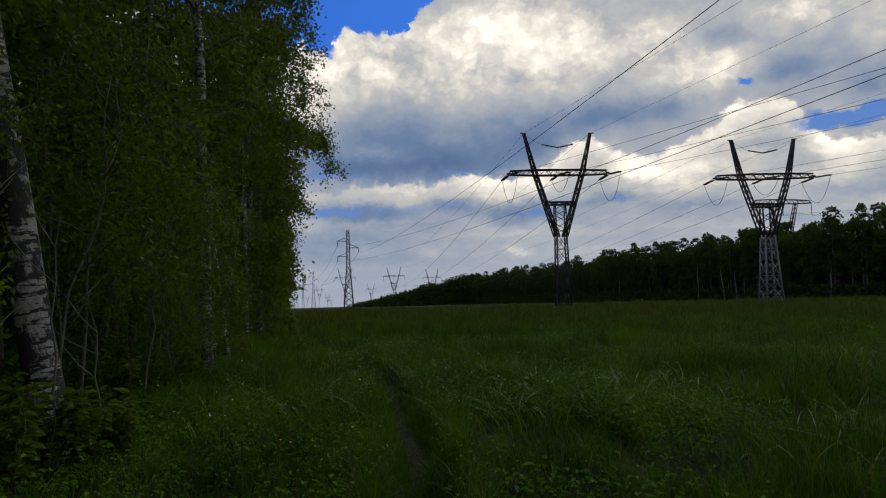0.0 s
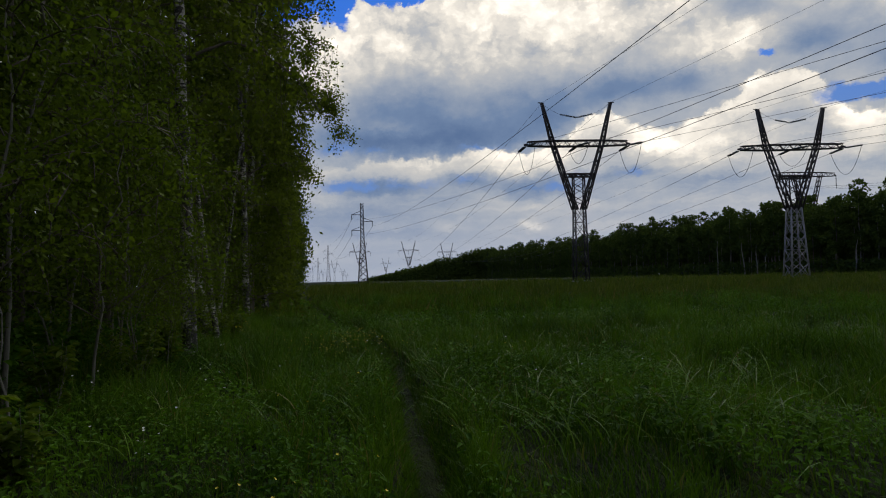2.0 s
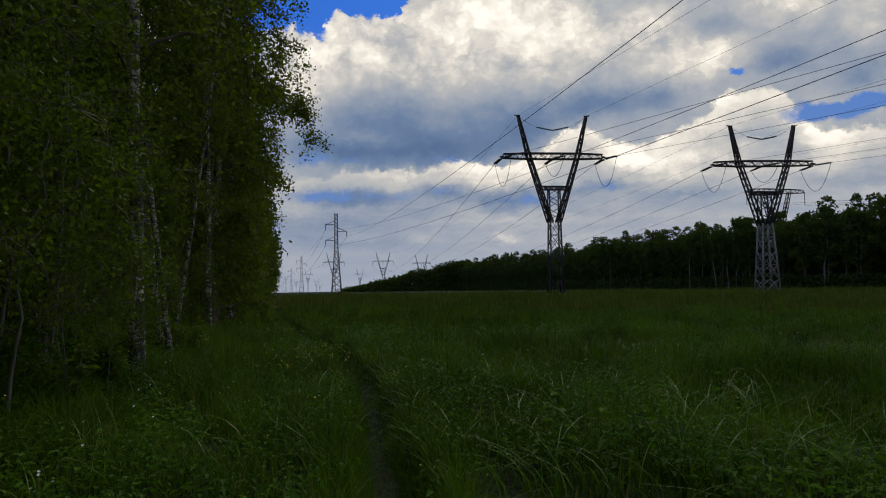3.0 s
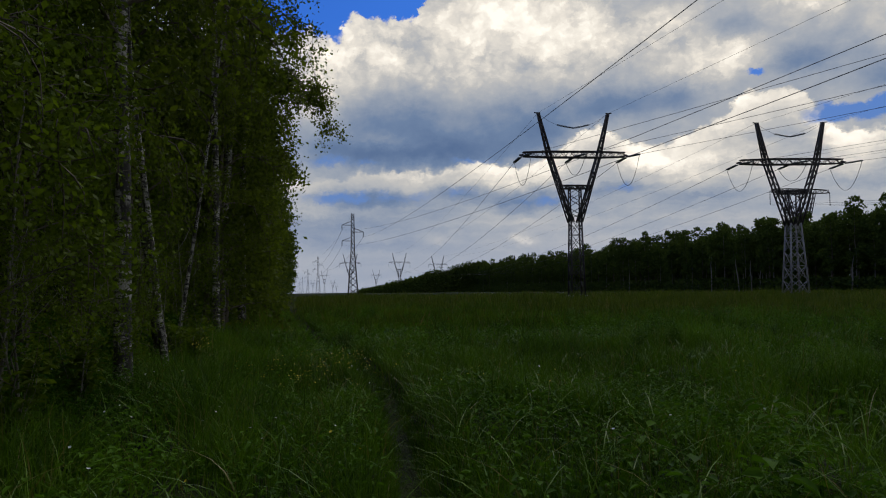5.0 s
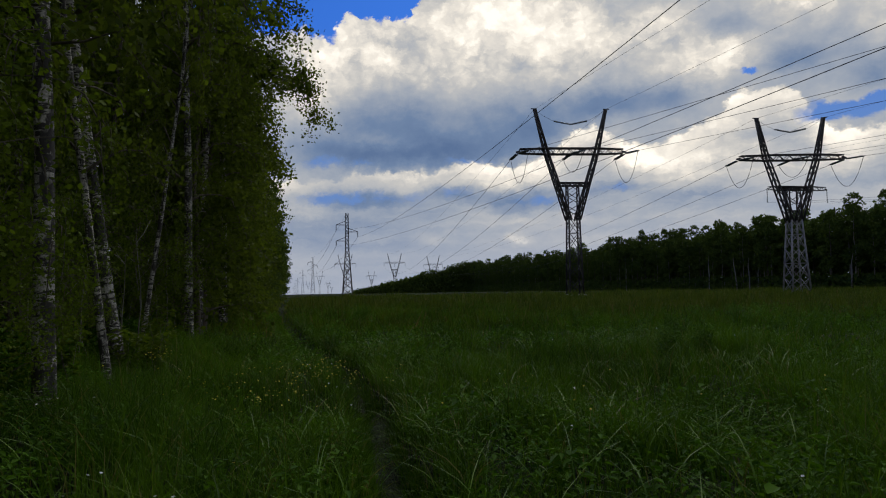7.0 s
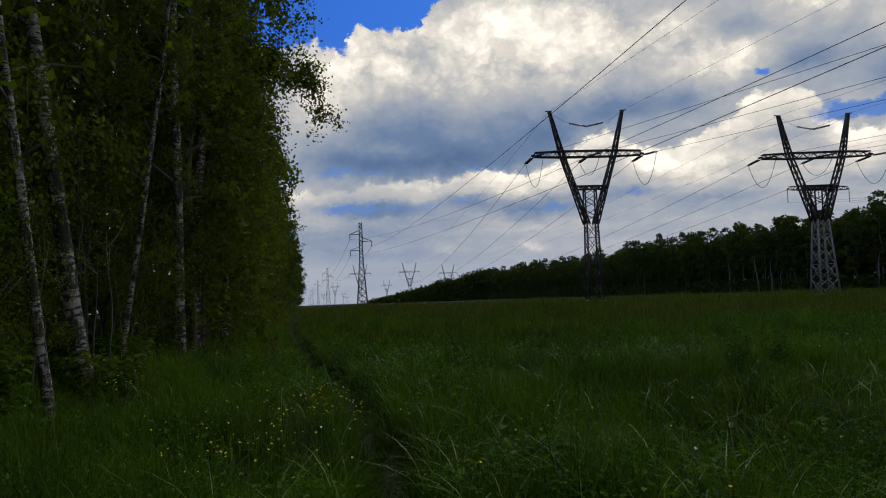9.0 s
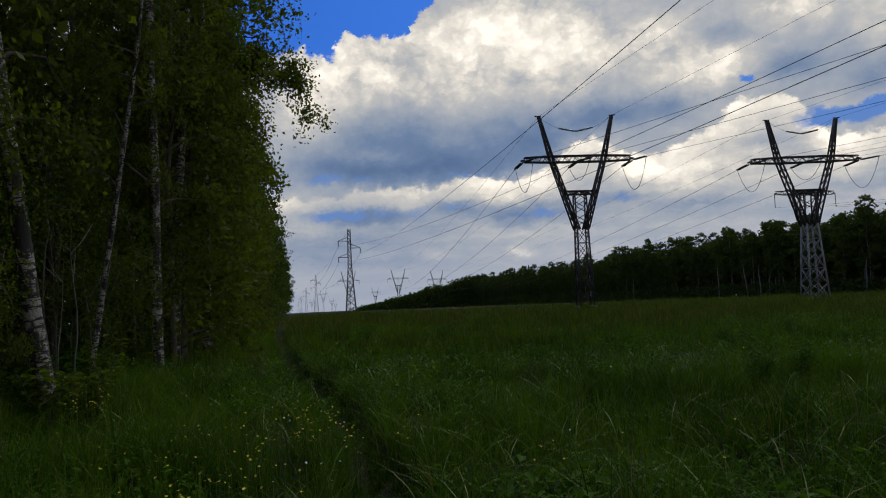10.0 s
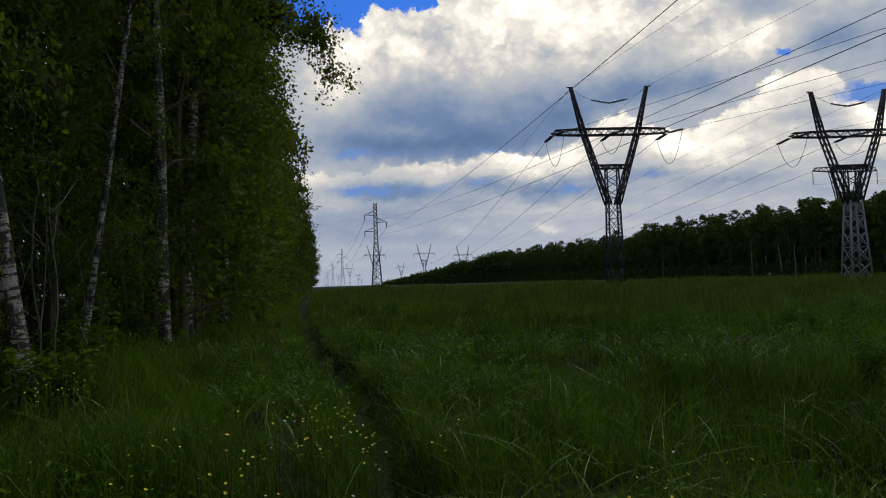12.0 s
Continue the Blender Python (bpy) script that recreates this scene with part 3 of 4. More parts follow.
LINE = (-0.096, 0.995)      # the way in which the corridor runs
p1 = tension_pylon(30.75, 99.6, -2.0, M_STEEL_DARK, "steel lattice pylon with V-shaped horns standing in the meadow, coloured dark as if backlit", 0.98, (-0.15, 0.98, -0.12), (0.33, -0.94, -0.03), 1.026, 5.25)
p2 = tension_pylon(62.9, 96.6, -6.0, M_STEEL_PALE, "steel lattice pylon with pale grey body and V-shaped horns coloured as a dark silhouette", 1.32, (-0.15, 0.98, -0.12), (0.33, -0.94, -0.03), 0.972, 4.95)


def along(az, r):
    """A place r metres off in the direction az, seen from the end of the walk."""
    return 0.29 + r * math.sin(radians(az)), 9.03 + r * math.cos(radians(az))


FAR = "distant grey V-headed steel pylon with hanging insulators"
fars = []
for az, r, top_el in ((-1.21, 513, 2.48), (2.98, 510, 2.52), (6.28, 565, 2.25), (1.0, 1050, 1.10), (-3.35, 1150, 1.12), (-2.65, 1730, 0.30), (-4.3, 2170, 0.28), (-2.36, 2400, -0.1)):
    fx, fy = along(az, r)
    fars.append(suspension_pylon(fx, fy, 1.85 + r * math.tan(radians(top_el)), 5.5, FAR, 1.0))
px, py = along(35.5, 222)
p3 = suspension_pylon(px, py, 1.85 + 222 * math.tan(radians(8.9)), 5.5, "dark steel V-headed pylon rising behind the trees", 1.0, 20.6, False)
p3b = [np.array(p) + (60 - 0.4, -330, 2) for p in p3]

MAST = "slim dark steel lattice mast with three staggered arms"
masts = [mast(-2.8, 176.0, 19.6, 5.5, MAST, 1.2)]
for az, r, top_el in ((-3.93, 387, 2.30), (-4.75, 595, 1.26), (-5.17, 930, 0.57), (-5.37, 1410, 0.15), (-5.51, 2280, -0.15)):
    fx, fy = along(az, r)
    masts.append(mast(fx, fy, 1.85 + r * math.tan(radians(top_el)), 5.5, MAST, 1.0))

WIRE = "thin dark overhead power line wire"
# wires that pass overhead to pylons behind the walk
string_wires(p1["front"], fars[1], 10.0, 0.030, WIRE, "wires of the first line")
string_wires(p2["front"], fars[2], 10.0, 0.030, WIRE, "wires of the second line")
BACK1 = ((122.0, -290.0, 3.0), (84.0, -290.0, -4.0), (128.0, -290.0, -4.0), (46.0, -290.0, 4.0), (52.0, -290.0, 4.0))
BACK2 = ((118.0, -290.0, 2.0), (116.0, -290.0, 0.0), (124.0, -290.0, 0.0), (60.0, -290.0, 4.0), (62.0, -290.0, 4.0))
BACKM = ((46.0, -290.0, 4.0), (21.0, -290.0, 4.5), (40.0, -290.0, 4.0))
string_wires(p1["back"], [p + BACK1[k] for k, p in enumerate(p1["back"])], (1.0, 3.0, 1.0, 1.0, 1.0), 0.026, WIRE, "wires of the first line")
string_wires(p2["back"], [p + BACK2[k] for k, p in enumerate(p2["back"])], 2.0, 0.026, WIRE, "wires of the second line")
string_wires(p3, p3b, 8.0, 0.035, WIRE, "wires of the third line")
string_wires(masts[0][:3], [p + BACKM[k] for k, p in enumerate(masts[0][:3])], (7.0, 5.0, 5.0), 0.016, WIRE, "wires of the mast line")
string_wires(masts[0], masts[1], 4.0, 0.03, WIRE, "wires of the mast line")


# ---- foliage ----
def unit(v):
    return v / (np.linalg.norm(v, axis=-1, keepdims=True) + 1e-9)


def leaf_quads(centres, size, rng, droop=0.3, wide=0.62):
    """Diamond leaves, one quad each, in random positions of rest."""
    n = len(centres)
    a = unit(rng.normal(size=(n, 3)) + (0, 0, -droop))
    b = unit(np.cross(a, rng.normal(size=(n, 3))))
    s = size * rng.uniform(0.6, 1.3, (n, 1))
    v = np.stack([centres - a * s * 0.5, centres + b * s * wide * 0.5, centres + a * s * 0.5, centres - b * s * wide * 0.5], 1)
    return v.reshape(-1, 3), np.arange(n * 4).reshape(-1, 4)


def folded_leaves(bases, way, normal, length, width):
    """Pointed leaves folded along the midrib, two quads each."""
    side = unit(np.cross(way, normal))
    length, width = np.asarray(length)[:, None], np.asarray(width)[:, None]
    dip = normal * width * 0.25
    tip = bases + way * length - normal * length * 0.18
    l1, l2 = bases + way * length * 0.30 + side * width * 0.5 + dip, bases + way * length * 0.68 + side * width * 0.40 + dip * 0.6
    r1, r2 = bases + way * length * 0.30 - side * width * 0.5 + dip, bases + way * length * 0.68 - side * width * 0.40 + dip * 0.6
    v = np.stack([bases, l1, l2, tip, r2, r1], 1).reshape(-1, 3)
    k = np.arange(len(bases))[:, None] * 6
    f = np.concatenate([k + [0, 1, 2, 3], k + [0, 3, 4, 5]], 1).reshape(-1, 4)
    return v, f


def grow(bough, ring, line, radii):
    """A twig whose first ring is taken from a ring of its limb, so that both are one piece."""
    twig = Soup()
    twig.tube(line, radii, 3)
    faces = np.where(twig.f[0] < 3, twig.f[0] + ring - bough.count, twig.f[0] - 3)
    bough.add(twig.v[0][3:], faces)


def tree_shape(seed, height, low, spread, limbs, leaves, leaf, radius, droop=1.0, wander=0.25, reach=None, fine=False):
    """Trunk, branches and crown meshes of a broadleaved tree."""
    rng = np.random.default_rng(seed)
    n = 14
    z = np.linspace(-0.3, height, n)
    bend = np.cumsum(rng.normal(0, wander / n * 2.2, (n, 2)), axis=0)
    spine = np.stack([bend[:, 0] * (z / height), bend[:, 1] * (z / height), z], 1)
    trunk = Soup()
    trunk.tube(spine, radius * np.clip(1 - z / height, 0.03, 1) ** 0.75 * (1 + 0.18 * np.exp(-np.clip(z, 0, 9) * 2.5)), 8)
    branches, pts = [], []
    for k in range(limbs):
        f = (k + rng.uniform(0, 0.8)) / limbs
        h = low + (height * 0.97 - low) * f
        at = np.array([np.interp(h, z, spine[:, q]) for q in range(3)])
        ang = k * 2.4 + rng.uniform(-0.5, 0.5)
        prof = math.sin(math.pi * min(1, 0.18 + 0.82 * f) ** 0.75) ** 0.7
        length = spread * prof * rng.uniform(0.7, 1.15) + 0.35
        if reach and k in reach:
            length, ang = reach[k]
        out = np.array([math.cos(ang), math.sin(ang), 0])
        t = np.linspace(0, 1, 7)
        rise = rng.uniform(0.5, 1.0)
        limb = at + out * length * t[:, None] + np.stack([t * 0, t * 0, length * (rise * t - 0.9 * droop * t ** 2.4)], 1)
        limb[1:] += rng.normal(0, 0.05 * length, (6, 3)) * t[1:, None]
        r0 = radius * 0.32 * (1 - 0.6 * f)
        bough = Soup()
        bough.tube(limb, r0 * (1.05 - t) + 0.004, 4)
        branches.append(bough)
        twigs = max(4, int(5 + length * 3))
        for _ in range(twigs):
            u = rng.uniform(0.25, 1.0)
            node = int(round(u * 6))
            st = limb[node]
            side = unit(rng.normal(size=3) + out * 0.6) * rng.uniform(0.2, 0.55) * (0.5 + length * 0.22)
            hang = rng.uniform(0.2, 1.0) * droop * (0.4 + 0.25 * length)
            tw = np.stack([st, st + side * 0.6, st + side + (0, 0, -0.35 * hang), st + side * 1.1 + (0, 0, -hang)])
            if fine and u > 0.55:
                grow(bough, node * 4, tw, (0.010, 0.008, 0.006, 0.003))
            pts.append((tw, (0.5 + length) * (1.7 if reach and k in reach else 1.0)))
    w = np.array([p[1] for p in pts])
    pick = rng.choice(len(pts), leaves, p=w / w.sum())
    tws = np.stack([p[0] for p in pts])[pick]
    u = rng.uniform(0, 3, leaves)
    i = np.minimum(u.astype(int), 2)
    fr = (u - i)[:, None]
    rows = np.arange(leaves)
    c = tws[rows, i] * (1 - fr) + tws[rows, i + 1] * fr + rng.normal(0, 0.13 + leaf * 0.4, (leaves, 3))
    v, f = leaf_quads(c, leaf, rng)
    return trunk, branches, (v, f)


def tree_proto(name, label, bark, leafmat, group, bare=True, **shape):
    root = thing(name, 0, 0, 0, label, "tree", group)
    trunk, branches, crown = tree_shape(**shape)
    part("trunk", trunk.data("trunk", bark, True), root)
    for bough in branches if bare else ():
        part("branch", bough.data("branch", M_BARK_DARK), root)
    part("crown", mesh_data("crown", crown[0], crown[1], leafmat), root)
    return root


def plant(proto, x, y, turn=0.0, rx=0.0, ry=0.0, size=1.0, tall=1.0, sink=0.0):
    m = pose(x, y, float(ground_z(x, y)) - sink, rx, ry, 0) @ pose(0, 0, 0, 0, 0, turn) @ Matrix.Diagonal((size, size, size * tall, 1))
    return copy_thing(proto, m)


def first(proto, x, y, turn=0.0, rx=0.0, ry=0.0, size=1.0):
    proto.matrix_basis = pose(x, y, float(ground_z(x, y)), rx, ry, 0) @ pose(0, 0, 0, 0, 0, turn)
    return proto


BIRCH = "tall birch with white black-flecked trunk and drooping leafy twigs"
FOREST = "trees of the forest edge"
rng = np.random.default_rng(11)
birches = [tree_proto("birch_tree", BIRCH, M_BARK_BIRCH, M_BIRCH_LEAF, FOREST, seed=21 + k, height=20.5 + k * 0.8, low=3.6 + 0.7 * k, spread=2.5,
                      limbs=28, leaves=10500, leaf=0.13, fine=True, radius=0.118 + 0.008 * k, wander=0.9) for k in range(4)]
darks = [tree_proto("forest_tree", "slender dark-barked tree with dense leafy crown inside the wood", M_BARK_DARK, M_BIRCH_LEAF, FOREST, seed=51 + k, height=18.0 + k,
                    low=2.2 + k, spread=2.6, limbs=16, leaves=4800, leaf=0.15, radius=0.10, wander=0.8, droop=0.7) for k in range(3)]
leafies = [tree_proto("forest_tree", "leafy tree with foliage down to the grass at the forest edge", M_BARK_DARK, M_BIRCH_LEAF, FOREST, seed=61 + k, height=13.0 + 3 * k,
                      low=0.5, spread=2.3, limbs=22, leaves=5800, leaf=0.165, radius=0.10, wander=0.8, droop=0.8) for k in range(3)]
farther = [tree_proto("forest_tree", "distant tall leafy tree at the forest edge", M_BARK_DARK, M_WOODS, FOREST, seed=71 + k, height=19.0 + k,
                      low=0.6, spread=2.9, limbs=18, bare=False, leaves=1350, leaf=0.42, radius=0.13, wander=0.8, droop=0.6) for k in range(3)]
saplings = [tree_proto("sapling", "young broadleaved sapling with thin grey stem and bright leaves", M_BARK_GREY, M_SAPLING_LEAF, "saplings along the forest edge", seed=81 + k,
                       height=3.6 + 0.9 * k, low=0.9 + 0.25 * k, spread=1.25, limbs=14, fine=True, leaves=4600, leaf=0.060, radius=0.019 + 0.003 * k, wander=0.8, droop=0.5) for k in range(4)]

# birches that stand at the very edge
old_birch = tree_proto("birch_tree", "thick old birch with rough black-and-white bark at the meadow's edge", M_BARK_BIRCH, M_BIRCH_LEAF, FOREST, seed=27, height=19.0, low=4.6,
                       spread=2.4, limbs=26, leaves=9000, leaf=0.08, fine=True, radius=0.185, wander=0.5)
first(old_birch, -3.32, 7.5, 40, 0, -10)
EDGE = ((0, -5.4, 3.4, 0, 0, -2), (1, -3.4, 14.9, 140, 0, -2), (2, -4.30, 19.95, 60, 1, -9), (0, -4.25, 25.05, 80, 0, 0.5), (3, -4.9, 28.7, 20, 0, 2), (1, -3.0, -2.0, 10, 0, 0))
used = set()
for k, x, y, turn, rx, ry in EDGE:
    if k in used:
        plant(birches[k], x, y, turn, rx, ry)
    else:
        used.add(k)
        first(birches[k], x, y, turn, rx, ry)
plant(birches[3], -4.52, 21.9, 200, 0, 8.5, 0.38, 1.6)
plant(birches[1], -3.2, 16.4, 20, 0, -7, 0.48, 1.4)
reaching = tree_proto("birch_tree", "tall birch with one long branch hanging out over the meadow", M_BARK_BIRCH, M_BIRCH_LEAF, FOREST, seed=5, height=21.5, low=4.0, spread=1.6, 
                      limbs=34, leaves=15000, leaf=0.12, fine=True, radius=0.15, wander=0.5, reach={9: (3.25, -0.05), 10: (3.4, 0.15), 11: (3.1, -0.15)})
first(reaching, -4.75, 32.0)

for k in range(3):
    first(leafies[k], float(edge_x(27.5 + 6 * k)) + 0.2, 27.5 + 6 * k, 70 * k)
    first(farther[k], float(edge_x(70 + 4 * k)), 70 + 4 * k, 70 * k)
y = 29.5
while y < 68:
    x = float(edge_x(y)) - rng.uniform(-0.5, 0.6)
    plant(leafies[rng.integers(3)], x, y, rng.uniform(0, 360), rng.uniform(-2, 2), rng.uniform(-1, 3), rng.uniform(0.9, 1.08))
    plant(darks[rng.integers(3)] if rng.uniform() < 0.6 else birches[rng.integers(4)], x - rng.uniform(0.8, 1.6), y + 1, rng.uniform(0, 360), rng.uniform(-2, 2), rng.uniform(0, 4), rng.uniform(0.95, 1.1))
    y += rng.uniform(1.9, 2.8)
y = 70.0
while y < 330:
    x = float(edge_x(y)) - rng.uniform(-0.5, 1.8)
    plant(farther[rng.integers(3)], x, y, rng.uniform(0, 360), rng.uniform(-2, 2), rng.uniform(-1, 4), rng.uniform(0.82, 1.14))
    y += rng.uniform(2.4, 3.6) if y < 120 else rng.uniform(3.5, 5.5)
for k in range(3):
    first(darks[k], float(edge_x(9 + 7 * k)) - 3.2, 9 + 7 * k, 70 * k)
for row in range(3):
    y = -6.0
    while y < (58 if row == 0 else 42):
        x = float(edge_x(y)) - 2.2 - row * 3.2 + rng.uniform(-0.9, 0.9)
        kin = darks if row == 0 and y < 34 else farther
        plant(kin[rng.integers(3)], x, y, rng.uniform(0, 360), rng.uniform(-3, 3), rng.uniform(-3, 3), rng.uniform(0.85, 1.1))
        y += rng.uniform(2.3, 3.9)

# saplings
sap = ((1, -3.6, 8.2), (3, -3.9, 9.6), (2, -4.4, 7.4), (0, -3.3, 10.3), (3, -4.8, 10.6), (2, -3.6, 12.0), (1, -4.2, 13.2), (3, -5.0, 5.6), (2, -4.0, 5.0), (0, -4.6, 12.4),
       (2, -5.3, 15.8), (1, -5.6, 18.2), (3, -5.3, 14.2), (0, -5.6, 16.6), (1, -5.9, 19.8), (2, -5.4, 22.6), (0, -4.8, 23.2), (1, -5.2, 26.5), (0, -5.6, 30.0), (2, -5.9, 24.0))
used = set()
for k, x, y in sap:
    if k in used:
        plant(saplings[k], x, y, rng.uniform(0, 360), rng.uniform(-5, 5), rng.uniform(-5, 5), rng.uniform(0.85, 1.2))
    else:
        used.add(k)
        first(saplings[k], x, y, rng.uniform(0, 360), rng.uniform(-5, 5), rng.uniform(-5, 5))


for k, (x, y, size) in enumerate(((-3.3, 13.2, 0.62), (-3.75, 15.7, 0.58), (-4.5, 19.2, 0.48), (-4.7, 23.6, 0.48), (-3.2, 11.4, 0.55))):
    plant(saplings[k % 2], x, y, 70 * k, 2, -3, size)


# ---- woods ----
def clump_curtain(name, label, xs, ys, lo, hi, count, leaf, seed, mat, deep=3.0):
    """A dense mass of leaves along a line on the plan."""
    r = np.random.default_rng(seed)
    t = r.uniform(0, 1, count)
    k = np.linspace(0, 1, len(xs))
    x, y = np.interp(t, k, xs) + r.normal(0, deep, count), np.interp(t, k, ys) + r.normal(0, deep, count)
    h = np.interp(t, k, hi) * (0.80 + 0.30 * value_noise(x * 0.16, y * 0.16, seed) + 0.12 * value_noise(x * 0.6, y * 0.6, seed + 2))
    z = ground_z(x, y) + lo + (h - lo) * r.uniform(0, 1, count)
    v, f = leaf_quads(np.stack([x, y, z], 1), leaf, r, 0.1, 0.75)
    ob = new(name, mesh_data(name, v, f, mat))
    return tagged(ob, label, "woods", kind="stuff")


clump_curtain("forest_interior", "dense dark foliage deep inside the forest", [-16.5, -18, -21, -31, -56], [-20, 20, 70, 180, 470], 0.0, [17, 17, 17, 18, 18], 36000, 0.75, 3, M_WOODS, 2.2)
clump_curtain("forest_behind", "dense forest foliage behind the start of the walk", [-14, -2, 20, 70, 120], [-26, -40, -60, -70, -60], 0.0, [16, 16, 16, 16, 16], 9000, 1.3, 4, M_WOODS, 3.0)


def wood_x(y):
    """Edge of the wood on the east side."""
    return np.interp(y, (-60, 143, 317, 460), (121, 106, 90, 74))


def domed_tree(seed, height, wide):
    """A woodland tree: bare pale-flecked trunk below, lumpy domed crown above."""
    r = np.random.default_rng(seed)
    root = thing("woodland_tree", 0, 0, 0, "dark leafy tree at the far side of the meadow", "tree", "trees of the far wood")
    trunk = Soup()
    z = np.linspace(-0.3, height * 0.9, 8)
    trunk.tube(np.stack([np.cumsum(r.normal(0, 0.10, 8)), np.cumsum(r.normal(0, 0.10, 8)), z], 1), 0.17 * (1.02 - z / height), 6)
    part("trunk", trunk.data("trunk", M_BARK_GREY if seed % 2 else M_BARK_DARK, True), root)
    lumps = 58
    t = r.uniform(0.16, 1.0, lumps) ** 0.8
    ang = r.uniform(0, 6.283, lumps)
    rad = wide * np.sqrt(np.clip(1 - ((t - 0.48) / 0.53) ** 2, 0.02, 1)) * r.uniform(0.35, 1.0, lumps) * np.where(t < 0.4, 0.7, 1.0)
    core = np.stack([rad * np.cos(ang), rad * np.sin(ang), height * (0.06 + 0.88 * t)], 1)
    size = r.uniform(0.55, 1.15, lumps)
    pick = r.integers(0, lumps, 1400)
    off = unit(r.normal(size=(1400, 3))) * (r.uniform(0.2, 1.0, (1400, 1)) ** 0.5) * (1.15, 1.15, 0.8)
    v, f = leaf_quads(core[pick] + off * size[pick][:, None], 0.55, r, 0.2, 0.8)
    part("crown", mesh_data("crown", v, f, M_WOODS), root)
    return root


wood = [domed_tree(131 + k, 17.2 + 0.9 * k, 3.1 + 0.3 * (k % 3)) for k in range(5)]
used, y = set(), 60.0
while y < 470:
    for row in range(3):
        x, yy = float(wood_x(y)) + row * 3.6 + rng.uniform(-1.5, 1.5), y + rng.uniform(-1.5, 1.5)
        k = int(rng.integers(5))
        if k in used:
            plant(wood[k], x, yy, rng.uniform(0, 360), 0, 0, rng.uniform(0.86, 1.08))
        else:
            used.add(k)
            first(wood[k], x, yy)
    y += rng.uniform(2.9, 4.0) if y < 250 else rng.uniform(4.5, 6.0)
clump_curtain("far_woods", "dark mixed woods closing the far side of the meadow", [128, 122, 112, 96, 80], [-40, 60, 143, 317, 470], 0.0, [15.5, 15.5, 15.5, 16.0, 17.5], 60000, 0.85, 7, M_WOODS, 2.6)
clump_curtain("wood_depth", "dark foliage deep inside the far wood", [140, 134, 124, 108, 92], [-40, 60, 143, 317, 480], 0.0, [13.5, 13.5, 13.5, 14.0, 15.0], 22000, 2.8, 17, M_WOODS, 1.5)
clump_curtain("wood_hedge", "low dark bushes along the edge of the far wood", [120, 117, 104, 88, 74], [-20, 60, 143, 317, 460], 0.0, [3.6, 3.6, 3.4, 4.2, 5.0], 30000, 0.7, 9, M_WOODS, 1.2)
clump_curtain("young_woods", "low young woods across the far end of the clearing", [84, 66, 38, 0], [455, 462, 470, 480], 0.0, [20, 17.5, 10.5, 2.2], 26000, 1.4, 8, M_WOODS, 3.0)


def spruce_proto(height, seed):
    root = thing("spruce_tree", 0, 0, 0, "dark pointed spruce rising above the far wood", "tree", "spruces of the far wood")
    r = np.random.default_rng(seed)
    trunk = Soup()
    trunk.tube([(0, 0, -0.2), (0, 0, height)], (0.22, 0.02), 6)
    part("trunk", trunk.data("trunk", M_BARK_DARK), root)
    n = 900
    t = r.uniform(0.12, 1, n)
    ang = r.uniform(0, 6.283, n)
    layer = 0.75 + 0.35 * np.sin(t * 60)
    rad = height * 0.17 * (1 - t) * layer * np.sqrt(r.uniform(0.1, 1, n)) + 0.05
    c = np.stack([rad * np.cos(ang), rad * np.sin(ang), height * t - rad * 0.3], 1)
    v, f = leaf_quads(c, 0.7, r, 0.4, 0.45)
    part("crown", mesh_data("crown", v, f, M_SPRUCE), root)
    return root


spruce = spruce_proto(19.0, 5)
first(spruce, 86.0, 405.0)
for k in range(9):
    yy = 330 + 17 * k + float(rng.uniform(-5, 5))
    plant(spruce, float(wood_x(yy)) + float(rng.uniform(0, 5)), yy, 40 * k, size=float(rng.uniform(0.88, 1.12)))


# pale leaning dead stems at the wood's edge
def dead_stem(x, y, height, rx, ry):
    root = thing("dead_birch", x, y, float(ground_z(x, y)) - 0.2, "pale bare dead birch stem at the edge of the far wood", "tree", "dead stems of the far wood")
    root.matrix_basis = pose(x, y, float(ground_z(x, y)) - 0.2, rx, ry, 0)
    trunk = Soup()
    trunk.tube([(0, 0, 0), (0.1, 0, height * 0.4), (0.0, 0.1, height * 0.75), (0.25, 0, height)], (0.17, 0.14, 0.1, 0.03), 6)
    part("trunk", trunk.data("trunk", M_BARK_PALE), root)
    return root


for az, h, ry in ((31.4, 10.0, -6), (32.2, 8.5, -2), (29.6, 10.5, 0), (32.7, 6.0, 3), (38.3, 8, 4), (24.0, 8, 1)):
    yy = 9 + 103 / math.tan(radians(az)) * 0.98
    dead_stem(float(wood_x(yy)) - 3.2, yy, h, 0, ry)


